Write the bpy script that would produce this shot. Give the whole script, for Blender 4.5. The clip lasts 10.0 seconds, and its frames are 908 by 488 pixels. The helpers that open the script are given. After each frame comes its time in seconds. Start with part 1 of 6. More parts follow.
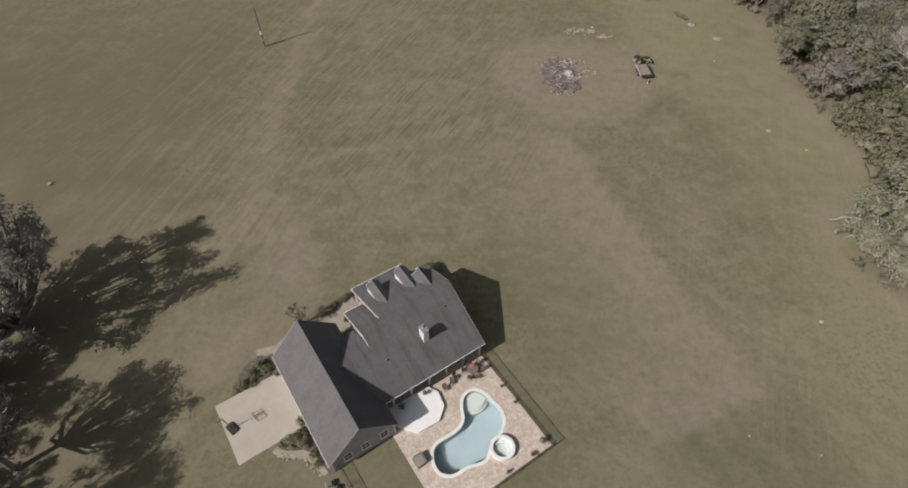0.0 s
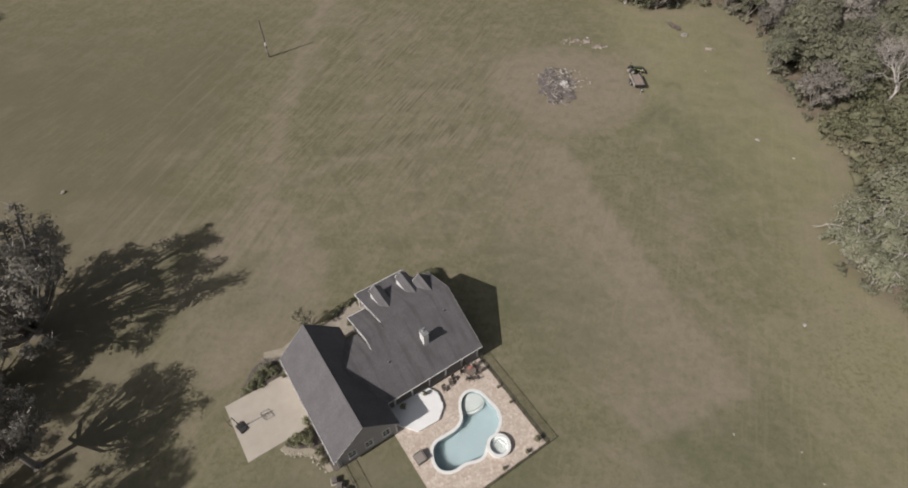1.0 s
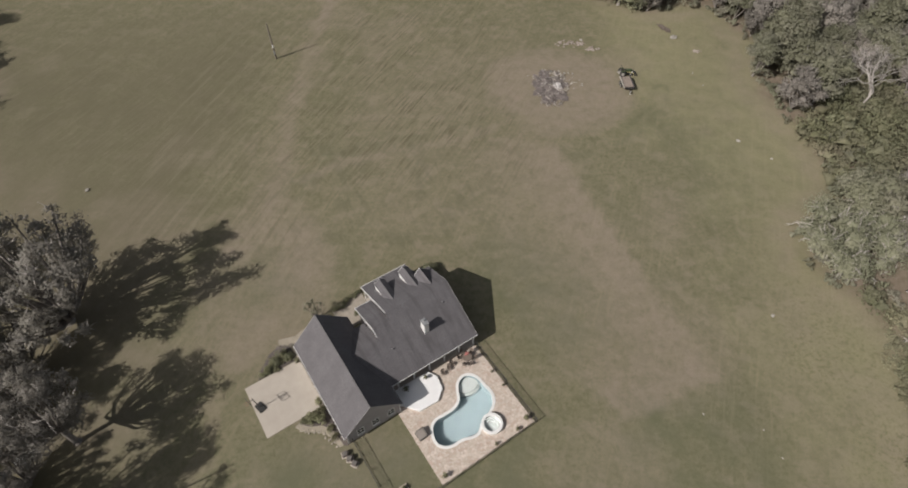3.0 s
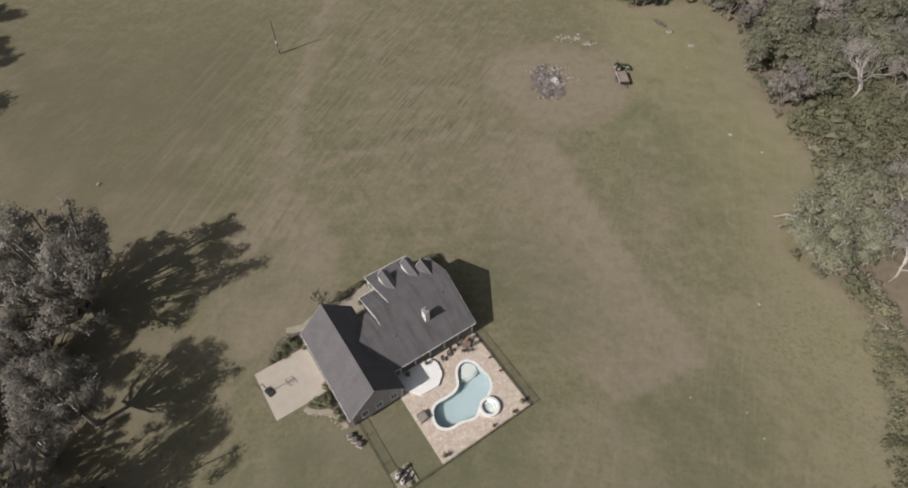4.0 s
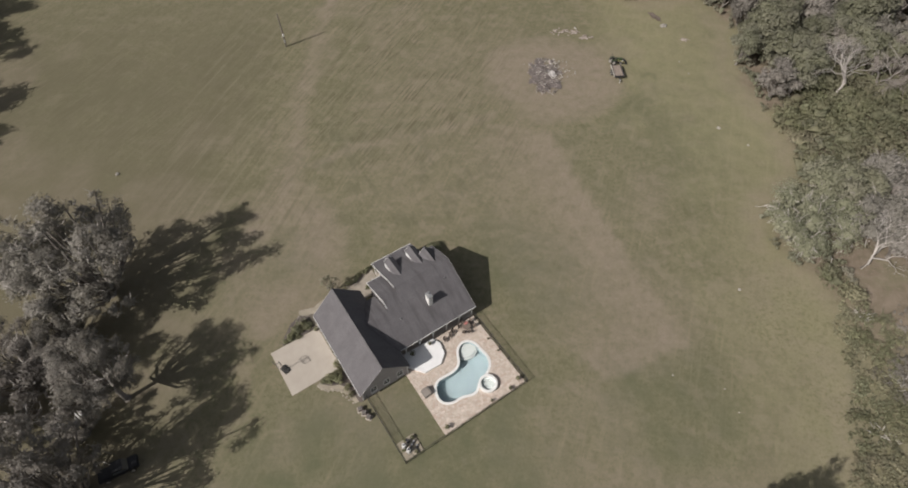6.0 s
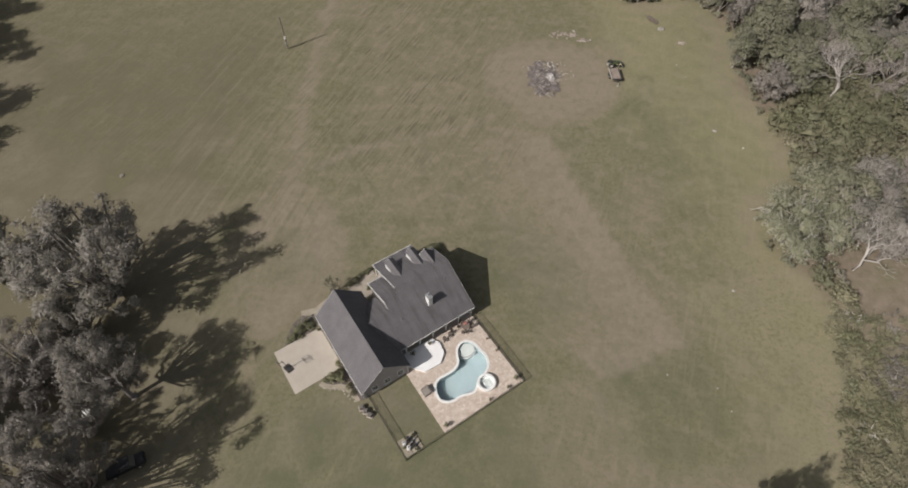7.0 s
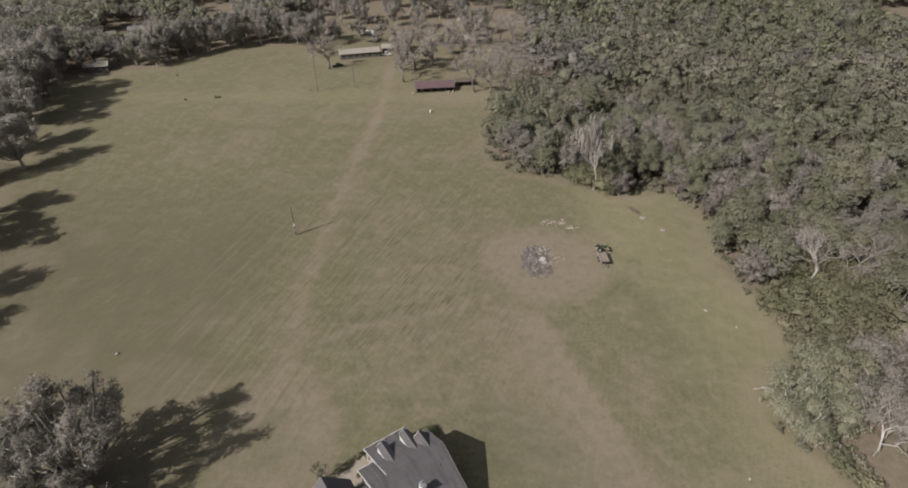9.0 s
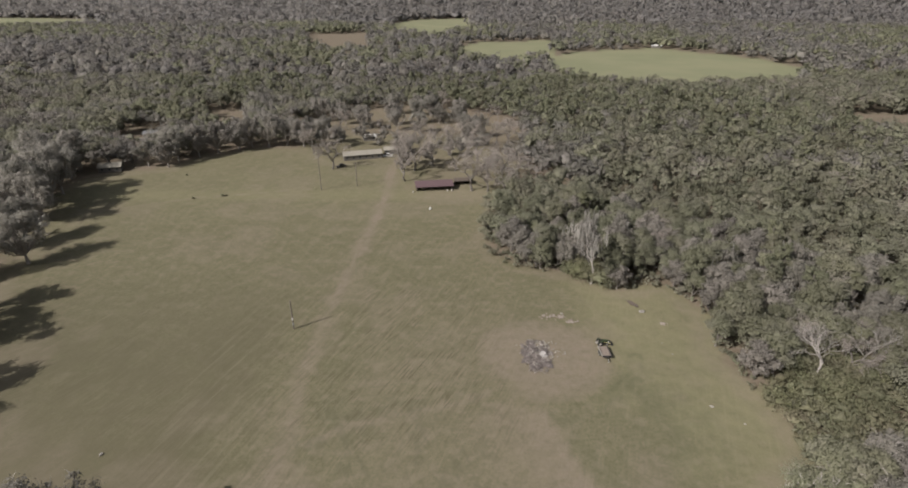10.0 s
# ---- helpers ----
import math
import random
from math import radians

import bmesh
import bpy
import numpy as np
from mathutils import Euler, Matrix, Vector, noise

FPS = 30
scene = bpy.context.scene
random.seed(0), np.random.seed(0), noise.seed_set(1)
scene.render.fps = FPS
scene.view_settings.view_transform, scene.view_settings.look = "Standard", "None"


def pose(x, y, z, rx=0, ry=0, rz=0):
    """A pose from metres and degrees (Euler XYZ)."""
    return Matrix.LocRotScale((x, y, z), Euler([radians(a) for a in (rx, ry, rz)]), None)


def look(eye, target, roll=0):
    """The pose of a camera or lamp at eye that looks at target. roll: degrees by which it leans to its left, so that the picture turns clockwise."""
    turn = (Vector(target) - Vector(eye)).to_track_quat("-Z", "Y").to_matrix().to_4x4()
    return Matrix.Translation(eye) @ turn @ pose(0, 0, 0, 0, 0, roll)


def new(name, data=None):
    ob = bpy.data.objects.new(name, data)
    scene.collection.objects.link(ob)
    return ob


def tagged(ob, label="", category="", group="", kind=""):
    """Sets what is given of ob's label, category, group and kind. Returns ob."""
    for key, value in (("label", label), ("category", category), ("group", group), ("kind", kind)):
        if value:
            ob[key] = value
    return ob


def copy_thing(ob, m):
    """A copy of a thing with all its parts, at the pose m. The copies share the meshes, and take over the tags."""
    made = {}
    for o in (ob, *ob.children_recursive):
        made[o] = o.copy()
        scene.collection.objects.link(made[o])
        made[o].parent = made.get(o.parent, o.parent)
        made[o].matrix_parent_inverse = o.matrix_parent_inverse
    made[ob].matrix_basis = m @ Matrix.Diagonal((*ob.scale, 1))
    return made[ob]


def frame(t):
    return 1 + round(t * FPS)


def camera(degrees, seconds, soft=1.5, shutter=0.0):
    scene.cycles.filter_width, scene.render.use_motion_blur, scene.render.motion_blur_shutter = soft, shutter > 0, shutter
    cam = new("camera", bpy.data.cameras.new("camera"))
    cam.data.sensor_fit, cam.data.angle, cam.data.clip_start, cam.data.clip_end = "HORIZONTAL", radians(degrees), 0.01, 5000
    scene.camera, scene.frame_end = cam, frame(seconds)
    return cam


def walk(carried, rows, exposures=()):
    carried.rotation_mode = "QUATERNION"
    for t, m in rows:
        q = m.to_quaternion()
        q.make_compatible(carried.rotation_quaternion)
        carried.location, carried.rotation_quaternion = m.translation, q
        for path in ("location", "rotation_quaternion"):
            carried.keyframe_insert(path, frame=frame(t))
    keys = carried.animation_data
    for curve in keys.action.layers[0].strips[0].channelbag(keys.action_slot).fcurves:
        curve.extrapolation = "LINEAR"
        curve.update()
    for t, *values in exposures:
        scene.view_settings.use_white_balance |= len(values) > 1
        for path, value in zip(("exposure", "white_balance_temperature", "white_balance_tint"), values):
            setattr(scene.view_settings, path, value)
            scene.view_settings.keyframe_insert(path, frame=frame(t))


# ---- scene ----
cam = camera(79.2, 10.0, 1.9)
PATH = [
    (0, (-0.26, -0.568, 59.934), (-0.267, 0.731, 58.414), -0.5),
    (0.5, (-0.019, -1.292, 61.333), (-0.03, 0.011, 59.815), -0.7),
    (1, (-0.037, -2.047, 62.82), (-0.045, -0.744, 61.303), -0.6),
    (1.5, (0.095, -2.932, 64.263), (0.084, -1.626, 62.747), -0.7),
    (2, (0.144, -3.76, 65.694), (0.135, -2.462, 64.172), -0.6),
    (3.5, (0.315, -5.984, 70.233), (0.308, -4.734, 68.671), -0.5),
    (4, (0.424, -6.958, 71.617), (0.414, -5.722, 70.044), -0.7),
    (4.5, (0.286, -7.642, 72.991), (0.277, -6.423, 71.405), -0.6),
    (5, (0.124, -8.32, 74.414), (0.119, -7.118, 72.815), -0.5),
    (5.5, (0.064, -9.127, 75.581), (0.058, -7.934, 73.975), -0.5),
    (7, (-0.003, -10.236, 78.48), (-0.006, -9.057, 76.865), -0.2),
    (7.5, (0.152, -10.06, 78.794), (0.149, -8.806, 77.236), -0.4),
    (8, (0.118, -10.404, 78.926), (0.119, -9.011, 77.491), -0.1),
    (8.5, (0.398, -10.944, 78.789), (0.398, -9.421, 77.493), -0.2),
    (9, (0.412, -11.364, 78.66), (0.414, -9.727, 77.512), -0.0),
    (9.5, (0.423, -11.813, 78.568), (0.428, -10.076, 77.576), -0.0),
    (10, (0.338, -12.446, 78.537), (0.345, -10.633, 77.691), -0.0),
]
walk(cam, [(t, look(eye, target, roll)) for t, eye, target, roll in PATH], [(0, 0.035), (3.5, 0.075), (7, 0.125), (10, 0.15)])

# ---- world, sun, exposure ----
SUN_AZ, SUN_EL = 35.0, 39.0      # shadows fall towards SUN_AZ, anticlockwise from x
sun = new("sun", bpy.data.lights.new("sun", "SUN"))
sun.data.energy, sun.data.angle, sun.data.color = 4.45, radians(0.53), (1.0, 0.95, 0.905)
sdir = Vector((math.cos(radians(SUN_AZ)) * math.cos(radians(SUN_EL)), math.sin(radians(SUN_AZ)) * math.cos(radians(SUN_EL)), -math.sin(radians(SUN_EL))))
sun.matrix_world = Matrix.Translation((-60, -40, 120)) @ sdir.to_track_quat("-Z", "Y").to_matrix().to_4x4()
world = bpy.data.worlds.new("world")
scene.world = world
world.use_nodes = True
wn = world.node_tree
sky = wn.nodes.new("ShaderNodeTexSky")
sky.sky_type, sky.sun_disc = "NISHITA", False
sky.sun_elevation, sky.sun_rotation = radians(SUN_EL), radians(90 - (SUN_AZ + 180))
sky.dust_density, sky.air_density = 2.5, 1.0
grey = wn.nodes.new("ShaderNodeHueSaturation")
grey.inputs["Saturation"].default_value = 0.4
wn.links.new(sky.outputs[0], grey.inputs["Color"])
wn.links.new(grey.outputs[0], wn.nodes["Background"].inputs[0])
wn.nodes["Background"].inputs[1].default_value = 0.068

rng = np.random.default_rng(7)


# ---- materials ----
def node(nt, kind, **inputs):
    n = nt.nodes.new(kind)
    for k, v in inputs.items():
        n.inputs[k.replace("_", " ")].default_value = v
    return n


def mix(nt, fac, a, b, blend="MIX"):
    n = nt.nodes.new("ShaderNodeMix")
    n.data_type, n.blend_type = "RGBA", blend
    for socket, v in ((n.inputs[0], fac), (n.inputs[6], a), (n.inputs[7], b)):
        if isinstance(v, bpy.types.NodeSocket):
            nt.links.new(v, socket)
        else:
            socket.default_value = v if isinstance(v, (int, float)) else (*v, 1)
    return n.outputs[2]


def ramp(nt, value, lo, hi, to_lo=0.0, to_hi=1.0):
    n = nt.nodes.new("ShaderNodeMapRange")
    n.inputs[1].default_value, n.inputs[2].default_value, n.inputs[3].default_value, n.inputs[4].default_value = lo, hi, to_lo, to_hi
    nt.links.new(value, n.inputs[0])
    return n.outputs[0]


def times(nt, a, b, op="MULTIPLY"):
    n = nt.nodes.new("ShaderNodeMath")
    n.operation = op
    for socket, v in zip(n.inputs, (a, b)):
        if isinstance(v, bpy.types.NodeSocket):
            nt.links.new(v, socket)
        else:
            socket.default_value = v
    return n.outputs[0]


def noise_at(nt, scale, detail=4, rot=0, stretch=(1, 1, 1), space="Object", rough=0.6):
    tc = nt.nodes.new("ShaderNodeTexCoord")
    mp = nt.nodes.new("ShaderNodeMapping")
    mp.inputs["Rotation"].default_value = (0, 0, radians(rot))
    mp.inputs["Scale"].default_value = stretch
    # turn first, then stretch
    if rot:
        turn = nt.nodes.new("ShaderNodeMapping")
        turn.inputs["Rotation"].default_value = (0, 0, radians(rot))
        mp.inputs["Rotation"].default_value = (0, 0, 0)
        nt.links.new(tc.outputs[space], turn.inputs[0])
        nt.links.new(turn.outputs[0], mp.inputs[0])
    else:
        nt.links.new(tc.outputs[space], mp.inputs[0])
    n = node(nt, "ShaderNodeTexNoise", Scale=scale, Detail=detail, Roughness=rough)
    nt.links.new(mp.outputs[0], n.inputs["Vector"])
    return n.outputs[0]


def empty_mat(name):
    m = bpy.data.materials.new(name)
    m.use_nodes = True
    return m, m.node_tree, m.node_tree.nodes["Principled BSDF"]


def mat(name, c1, c2, scale=2.0, rough=0.8, bump=0.3, fine=20.0, metal=0.0, per=0.0, coarse_amount=0.8):
    """Two tones mixed by coarse and fine noise, with relief; per: variation from object to object."""
    m, nt, bs = empty_mat(name)
    big, small = noise_at(nt, scale), noise_at(nt, fine, 3)
    f = times(nt, times(nt, ramp(nt, big, 0.3, 0.7), coarse_amount), times(nt, ramp(nt, small, 0.25, 0.75), 1 - coarse_amount), "ADD")
    col = mix(nt, f, c1, c2)
    if per:
        oi = nt.nodes.new("ShaderNodeObjectInfo")
        hsv = nt.nodes.new("ShaderNodeHueSaturation")
        nt.links.new(ramp(nt, oi.outputs["Random"], 0, 1, 1 - per, 1 + per), hsv.inputs["Value"])
        nt.links.new(col, hsv.inputs["Color"])
        col = hsv.outputs[0]
    nt.links.new(col, bs.inputs["Base Color"])
    bs.inputs["Roughness"].default_value, bs.inputs["Metallic"].default_value = rough, metal
    if bump:
        b = nt.nodes.new("ShaderNodeBump")
        b.inputs["Strength"].default_value, b.inputs["Distance"].default_value = bump, 0.03
        nt.links.new(small, b.inputs["Height"])
        nt.links.new(b.outputs[0], bs.inputs["Normal"])
    return m


def leaf_mat(name, c1, c2, c3, through_light=0.37, blade=0.25, grain=3.2, deep=0.06, groves=0.5, grey=0.35, gap_shade=0.29):
    """Foliage: tone by clump, by leaf spray and by tree, a little light passing through."""
    m, nt, bs = empty_mat(name)
    geo, oi = nt.nodes.new("ShaderNodeNewGeometry"), nt.nodes.new("ShaderNodeObjectInfo")
    own = times(nt, times(nt, oi.outputs["Random"], attr(nt, "tone"), "ADD"), 1.0, "MODULO")
    col = mix(nt, ramp(nt, geo.outputs["Random Per Island"], 0, 1, 0.0, 0.9), c1, c2)
    col = mix(nt, ramp(nt, noise_at(nt, 0.16, 4), 0.42, 0.66), col, c3)
    # greyer, mossier or half-bare trees among the green ones
    col = mix(nt, ramp(nt, own, 0.62, 0.80, 0, grey), col, (0.215, 0.196, 0.172))
    # shade of the gaps between leaves, put into the colour as dark noise
    col = mix(nt, ramp(nt, noise_at(nt, grain, 3, rough=0.75), 0.50, 0.68, 0, gap_shade), col, tuple(c * 0.42 for c in c1))
    # and paler flecks, painted as highlights on the sprays
    col = mix(nt, ramp(nt, noise_at(nt, grain * 0.7, 3, rough=0.8), 0.60, 0.72, 0, 0.22), col, tuple(min(0.4, c * 1.3) for c in c3))
    col = mix(nt, ramp(nt, noise_at(nt, 0.022, 3), 0.45, 0.62, 0, groves), col, (0.235, 0.208, 0.182))
    hsv = nt.nodes.new("ShaderNodeHueSaturation")
    nt.links.new(ramp(nt, times(nt, times(nt, own, 7.3), 1.0, "MODULO"), 0, 1, 0.80, 1.20), hsv.inputs["Value"])
    nt.links.new(ramp(nt, own, 0, 1, 0.48, 0.512), hsv.inputs["Hue"])
    nt.links.new(col, hsv.inputs["Color"])
    nt.links.new(hsv.outputs[0], bs.inputs["Base Color"])
    bs.inputs["Roughness"].default_value = 0.75
    bs.inputs["Specular IOR Level"].default_value = 0.15
    tr = nt.nodes.new("ShaderNodeBsdfTranslucent")
    dome = nt.nodes.new("ShaderNodeAttribute")
    dome.attribute_name = "dome"
    vt = nt.nodes.new("ShaderNodeVectorTransform")
    vt.vector_type, vt.convert_from, vt.convert_to = "NORMAL", "OBJECT", "WORLD"
    nt.links.new(dome.outputs["Vector"], vt.inputs[0])
    nv = mix(nt, blade, vt.outputs[0], geo.outputs["Normal"])
    leafy = nt.nodes.new("ShaderNodeBump")
    leafy.inputs["Strength"].default_value, leafy.inputs["Distance"].default_value = 0.9, deep
    nt.links.new(noise_at(nt, grain, 4, rough=0.7), leafy.inputs["Height"])
    nt.links.new(nv, leafy.inputs["Normal"])
    nt.links.new(leafy.outputs[0], bs.inputs["Normal"])
    nt.links.new(hsv.outputs[0], tr.inputs[0])
    ms = nt.nodes.new("ShaderNodeMixShader")
    ms.inputs[0].default_value = through_light
    nt.links.new(bs.outputs[0], ms.inputs[1])
    nt.links.new(tr.outputs[0], ms.inputs[2])
    nt.links.new(ms.outputs[0], nt.nodes["Material Output"].inputs[0])
    return m


def attr(nt, name):
    n = nt.nodes.new("ShaderNodeAttribute")
    n.attribute_name = name
    return n.outputs["Fac"]


def ground_mat():
    m, nt, bs = empty_mat("meadow_ground")
    grass = mix(nt, ramp(nt, noise_at(nt, 0.045, 5), 0.38, 0.64), (0.162, 0.145, 0.091), (0.192, 0.168, 0.111))
    grass = mix(nt, ramp(nt, noise_at(nt, 0.4, 5), 0.35, 0.7), grass, (0.142, 0.130, 0.080))
    grass = mix(nt, ramp(nt, noise_at(nt, 0.13, 6, rough=0.72), 0.46, 0.66, 0, 0.55), grass, (0.112, 0.108, 0.062))
    grass = mix(nt, ramp(nt, noise_at(nt, 0.8, 6, rough=0.8), 0.48, 0.62, 0, 0.65), grass, (0.205, 0.176, 0.120))
    grass = mix(nt, ramp(nt, noise_at(nt, 1.4, 6, rough=0.82), 0.48, 0.60, 0, 0.7), grass, (0.106, 0.106, 0.058))
    grass = mix(nt, ramp(nt, noise_at(nt, 0.55, 3, rough=0.6), 0.50, 0.60, 0, 0.40), grass, (0.110, 0.108, 0.062))
    grass = mix(nt, ramp(nt, noise_at(nt, 0.27, 4, rough=0.65), 0.52, 0.62, 0, 0.45), grass, (0.216, 0.180, 0.132))
    # mowing and grazing streaks, greener and darker, drawn out along the tractor's lines
    line = noise_at(nt, 2.1, 4, rot=-63, stretch=(0.07, 1.0, 1), rough=0.6)
    worn = times(nt, ramp(nt, noise_at(nt, 0.08, 4), 0.36, 0.54, 0.3, 1.0), ramp(nt, noise_at(nt, 0.2, 3), 0.38, 0.58, 0.3, 1.0))
    streak = times(nt, times(nt, ramp(nt, line, 0.50, 0.60), worn), attr(nt, "streak"))
    combed = times(nt, times(nt, ramp(nt, line, 0.47, 0.38), worn), attr(nt, "streak"))
    row = noise_at(nt, 0.75, 5, rot=-73, stretch=(0.06, 1.0, 1), rough=0.65)
    row_dark, row_pale = times(nt, ramp(nt, row, 0.52, 0.62), attr(nt, "rows")), times(nt, ramp(nt, row, 0.46, 0.37), attr(nt, "rows"))
    pale = times(nt, ramp(nt, noise_at(nt, 1.3, 5, rot=-70, stretch=(0.07, 1.0, 1)), 0.52, 0.68), ramp(nt, noise_at(nt, 0.06, 3), 0.35, 0.6))
    grass = mix(nt, times(nt, pale, 0.55), grass, (0.220, 0.188, 0.126))
    fan = ramp(nt, noise_at(nt, 0.22, 3, rot=-20, stretch=(0.6, 1.0, 1)), 0.47, 0.58)
    fan = times(nt, fan, ramp(nt, noise_at(nt, 0.6, 3, rot=-112, stretch=(0.2, 1.0, 1)), 0.45, 0.56))
    grass = mix(nt, times(nt, times(nt, fan, attr(nt, "fan")), 0.5), grass, (0.098, 0.098, 0.058))
    grass = mix(nt, times(nt, attr(nt, "gold"), ramp(nt, noise_at(nt, 0.3, 5), 0.3, 0.65, 0.5, 1.0)), grass, (0.246, 0.228, 0.134))
    # darker, browner tone over the western side of the meadow
    dim_grass = times(nt, attr(nt, "dim"), ramp(nt, noise_at(nt, 0.12, 4), 0.35, 0.6, 0.6, 1.0))
    grass = mix(nt, dim_grass, grass, (0.118, 0.105, 0.067))
    lush = times(nt, attr(nt, "lush"), ramp(nt, noise_at(nt, 0.22, 5), 0.3, 0.62))
    grass = mix(nt, times(nt, lush, 0.85), grass, (0.100, 0.104, 0.061))
    bare = times(nt, attr(nt, "bare"), ramp(nt, noise_at(nt, 0.45, 6, rough=0.68), 0.34, 0.60, 0.45, 1.0))
    col = mix(nt, bare, grass, mix(nt, noise_at(nt, 1.3, 4), (0.228, 0.178, 0.144), (0.280, 0.228, 0.188)))
    col = mix(nt, times(nt, streak, 0.72), col, (0.092, 0.082, 0.050))
    col = mix(nt, times(nt, combed, 0.28), col, (0.232, 0.194, 0.146))
    col = mix(nt, times(nt, row_dark, 0.3), col, (0.098, 0.092, 0.054))
    col = mix(nt, times(nt, row_pale, 0.26), col, (0.232, 0.200, 0.146))
    col = mix(nt, ramp(nt, noise_at(nt, 3.2, 6, rough=0.75), 0.5, 0.74, 0, 0.5), col, (0.105, 0.098, 0.058))
    col = mix(nt, ramp(nt, noise_at(nt, 5.5, 4, rough=0.7), 0.62, 0.75, 0, 0.45), col, (0.26, 0.235, 0.17))
    speck = times(nt, attr(nt, "weeds"), ramp(nt, noise_at(nt, 1.5, 5, rough=0.75), 0.5, 0.62))
    col = mix(nt, times(nt, speck, 0.75), col, (0.115, 0.112, 0.055))
    speck = times(nt, attr(nt, "weeds"), ramp(nt, noise_at(nt, 2.3, 4, rough=0.75), 0.56, 0.68))
    col = mix(nt, times(nt, speck, 0.6), col, (0.26, 0.225, 0.135))
    litter = mix(nt, ramp(nt, noise_at(nt, 0.5, 6), 0.35, 0.65), (0.15, 0.122, 0.088), (0.215, 0.172, 0.134))
    litter = mix(nt, ramp(nt, noise_at(nt, 0.16, 5, rough=0.7), 0.48, 0.62, 0, 0.5), litter, (0.145, 0.138, 0.082))
    litter = mix(nt, ramp(nt, noise_at(nt, 2.2, 5, rough=0.75), 0.55, 0.68, 0, 0.5), litter, (0.30, 0.25, 0.21))
    col = mix(nt, attr(nt, "woods"), col, litter)
    col = mix(nt, attr(nt, "pasture"), col, mix(nt, ramp(nt, noise_at(nt, 0.012, 4), 0.4, 0.6), (0.205, 0.208, 0.125), (0.232, 0.228, 0.14)))
    nt.links.new(col, bs.inputs["Base Color"])
    bs.inputs["Roughness"].default_value, bs.inputs["Specular IOR Level"].default_value = 0.95, 0.15
    b = nt.nodes.new("ShaderNodeBump")
    b.inputs["Strength"].default_value, b.inputs["Distance"].default_value = 0.4, 0.08
    nt.links.new(noise_at(nt, 2.4, 6, rough=0.75), b.inputs["Height"])
    nt.links.new(b.outputs[0], bs.inputs["Normal"])
    return m


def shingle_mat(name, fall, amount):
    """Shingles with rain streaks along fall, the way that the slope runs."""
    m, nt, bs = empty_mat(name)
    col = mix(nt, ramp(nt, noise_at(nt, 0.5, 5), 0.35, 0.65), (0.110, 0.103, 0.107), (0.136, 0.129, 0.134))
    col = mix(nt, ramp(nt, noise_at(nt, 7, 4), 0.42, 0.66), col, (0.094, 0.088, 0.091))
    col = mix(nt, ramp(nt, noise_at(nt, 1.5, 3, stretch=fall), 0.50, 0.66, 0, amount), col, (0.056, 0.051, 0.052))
    nt.links.new(col, bs.inputs["Base Color"])
    bs.inputs["Roughness"].default_value, bs.inputs["Specular IOR Level"].default_value = 0.95, 0.15
    w = nt.nodes.new("ShaderNodeTexWave")
    w.bands_direction = "Z"
    w.inputs["Scale"].default_value, w.inputs["Distortion"].default_value = 3.4, 0.6
    tc = nt.nodes.new("ShaderNodeTexCoord")
    nt.links.new(tc.outputs["Object"], w.inputs["Vector"])
    b = nt.nodes.new("ShaderNodeBump")
    b.inputs["Strength"].default_value, b.inputs["Distance"].default_value = 0.35, 0.02
    nt.links.new(times(nt, w.outputs[1], noise_at(nt, 18, 3), "ADD"), b.inputs["Height"])
    nt.links.new(b.outputs[0], bs.inputs["Normal"])
    return m


def paver_mat():
    m, nt, bs = empty_mat("tumbled_pavers")
    tc = nt.nodes.new("ShaderNodeTexCoord")
    v = node(nt, "ShaderNodeTexVoronoi", Scale=3.1)
    nt.links.new(tc.outputs["Object"], v.inputs["Vector"])
    sep = nt.nodes.new("ShaderNodeSeparateColor")
    nt.links.new(v.outputs["Color"], sep.inputs[0])
    col = mix(nt, sep.outputs[0], (0.44, 0.370, 0.315), (0.57, 0.49, 0.425))
    col = mix(nt, ramp(nt, sep.outputs[1], 0.6, 0.95, 0, 0.7), col, (0.40, 0.295, 0.24))
    col = mix(nt, ramp(nt, noise_at(nt, 0.6, 5), 0.4, 0.75, 0, 0.5), col, (0.40, 0.34, 0.27))
    e = node(nt, "ShaderNodeTexVoronoi", Scale=3.1)
    e.feature = "DISTANCE_TO_EDGE"
    nt.links.new(tc.outputs["Object"], e.inputs["Vector"])
    col = mix(nt, ramp(nt, e.outputs[0], 0.0, 0.06, 0.55, 0.0), col, (0.22, 0.18, 0.14))
    nt.links.new(col, bs.inputs["Base Color"])
    bs.inputs["Roughness"].default_value = 0.8
    b = nt.nodes.new("ShaderNodeBump")
    b.inputs["Strength"].default_value, b.inputs["Distance"].default_value = 0.5, 0.015
    nt.links.new(ramp(nt, e.outputs[0], 0.0, 0.08), b.inputs["Height"])
    nt.links.new(b.outputs[0], bs.inputs["Normal"])
    return m


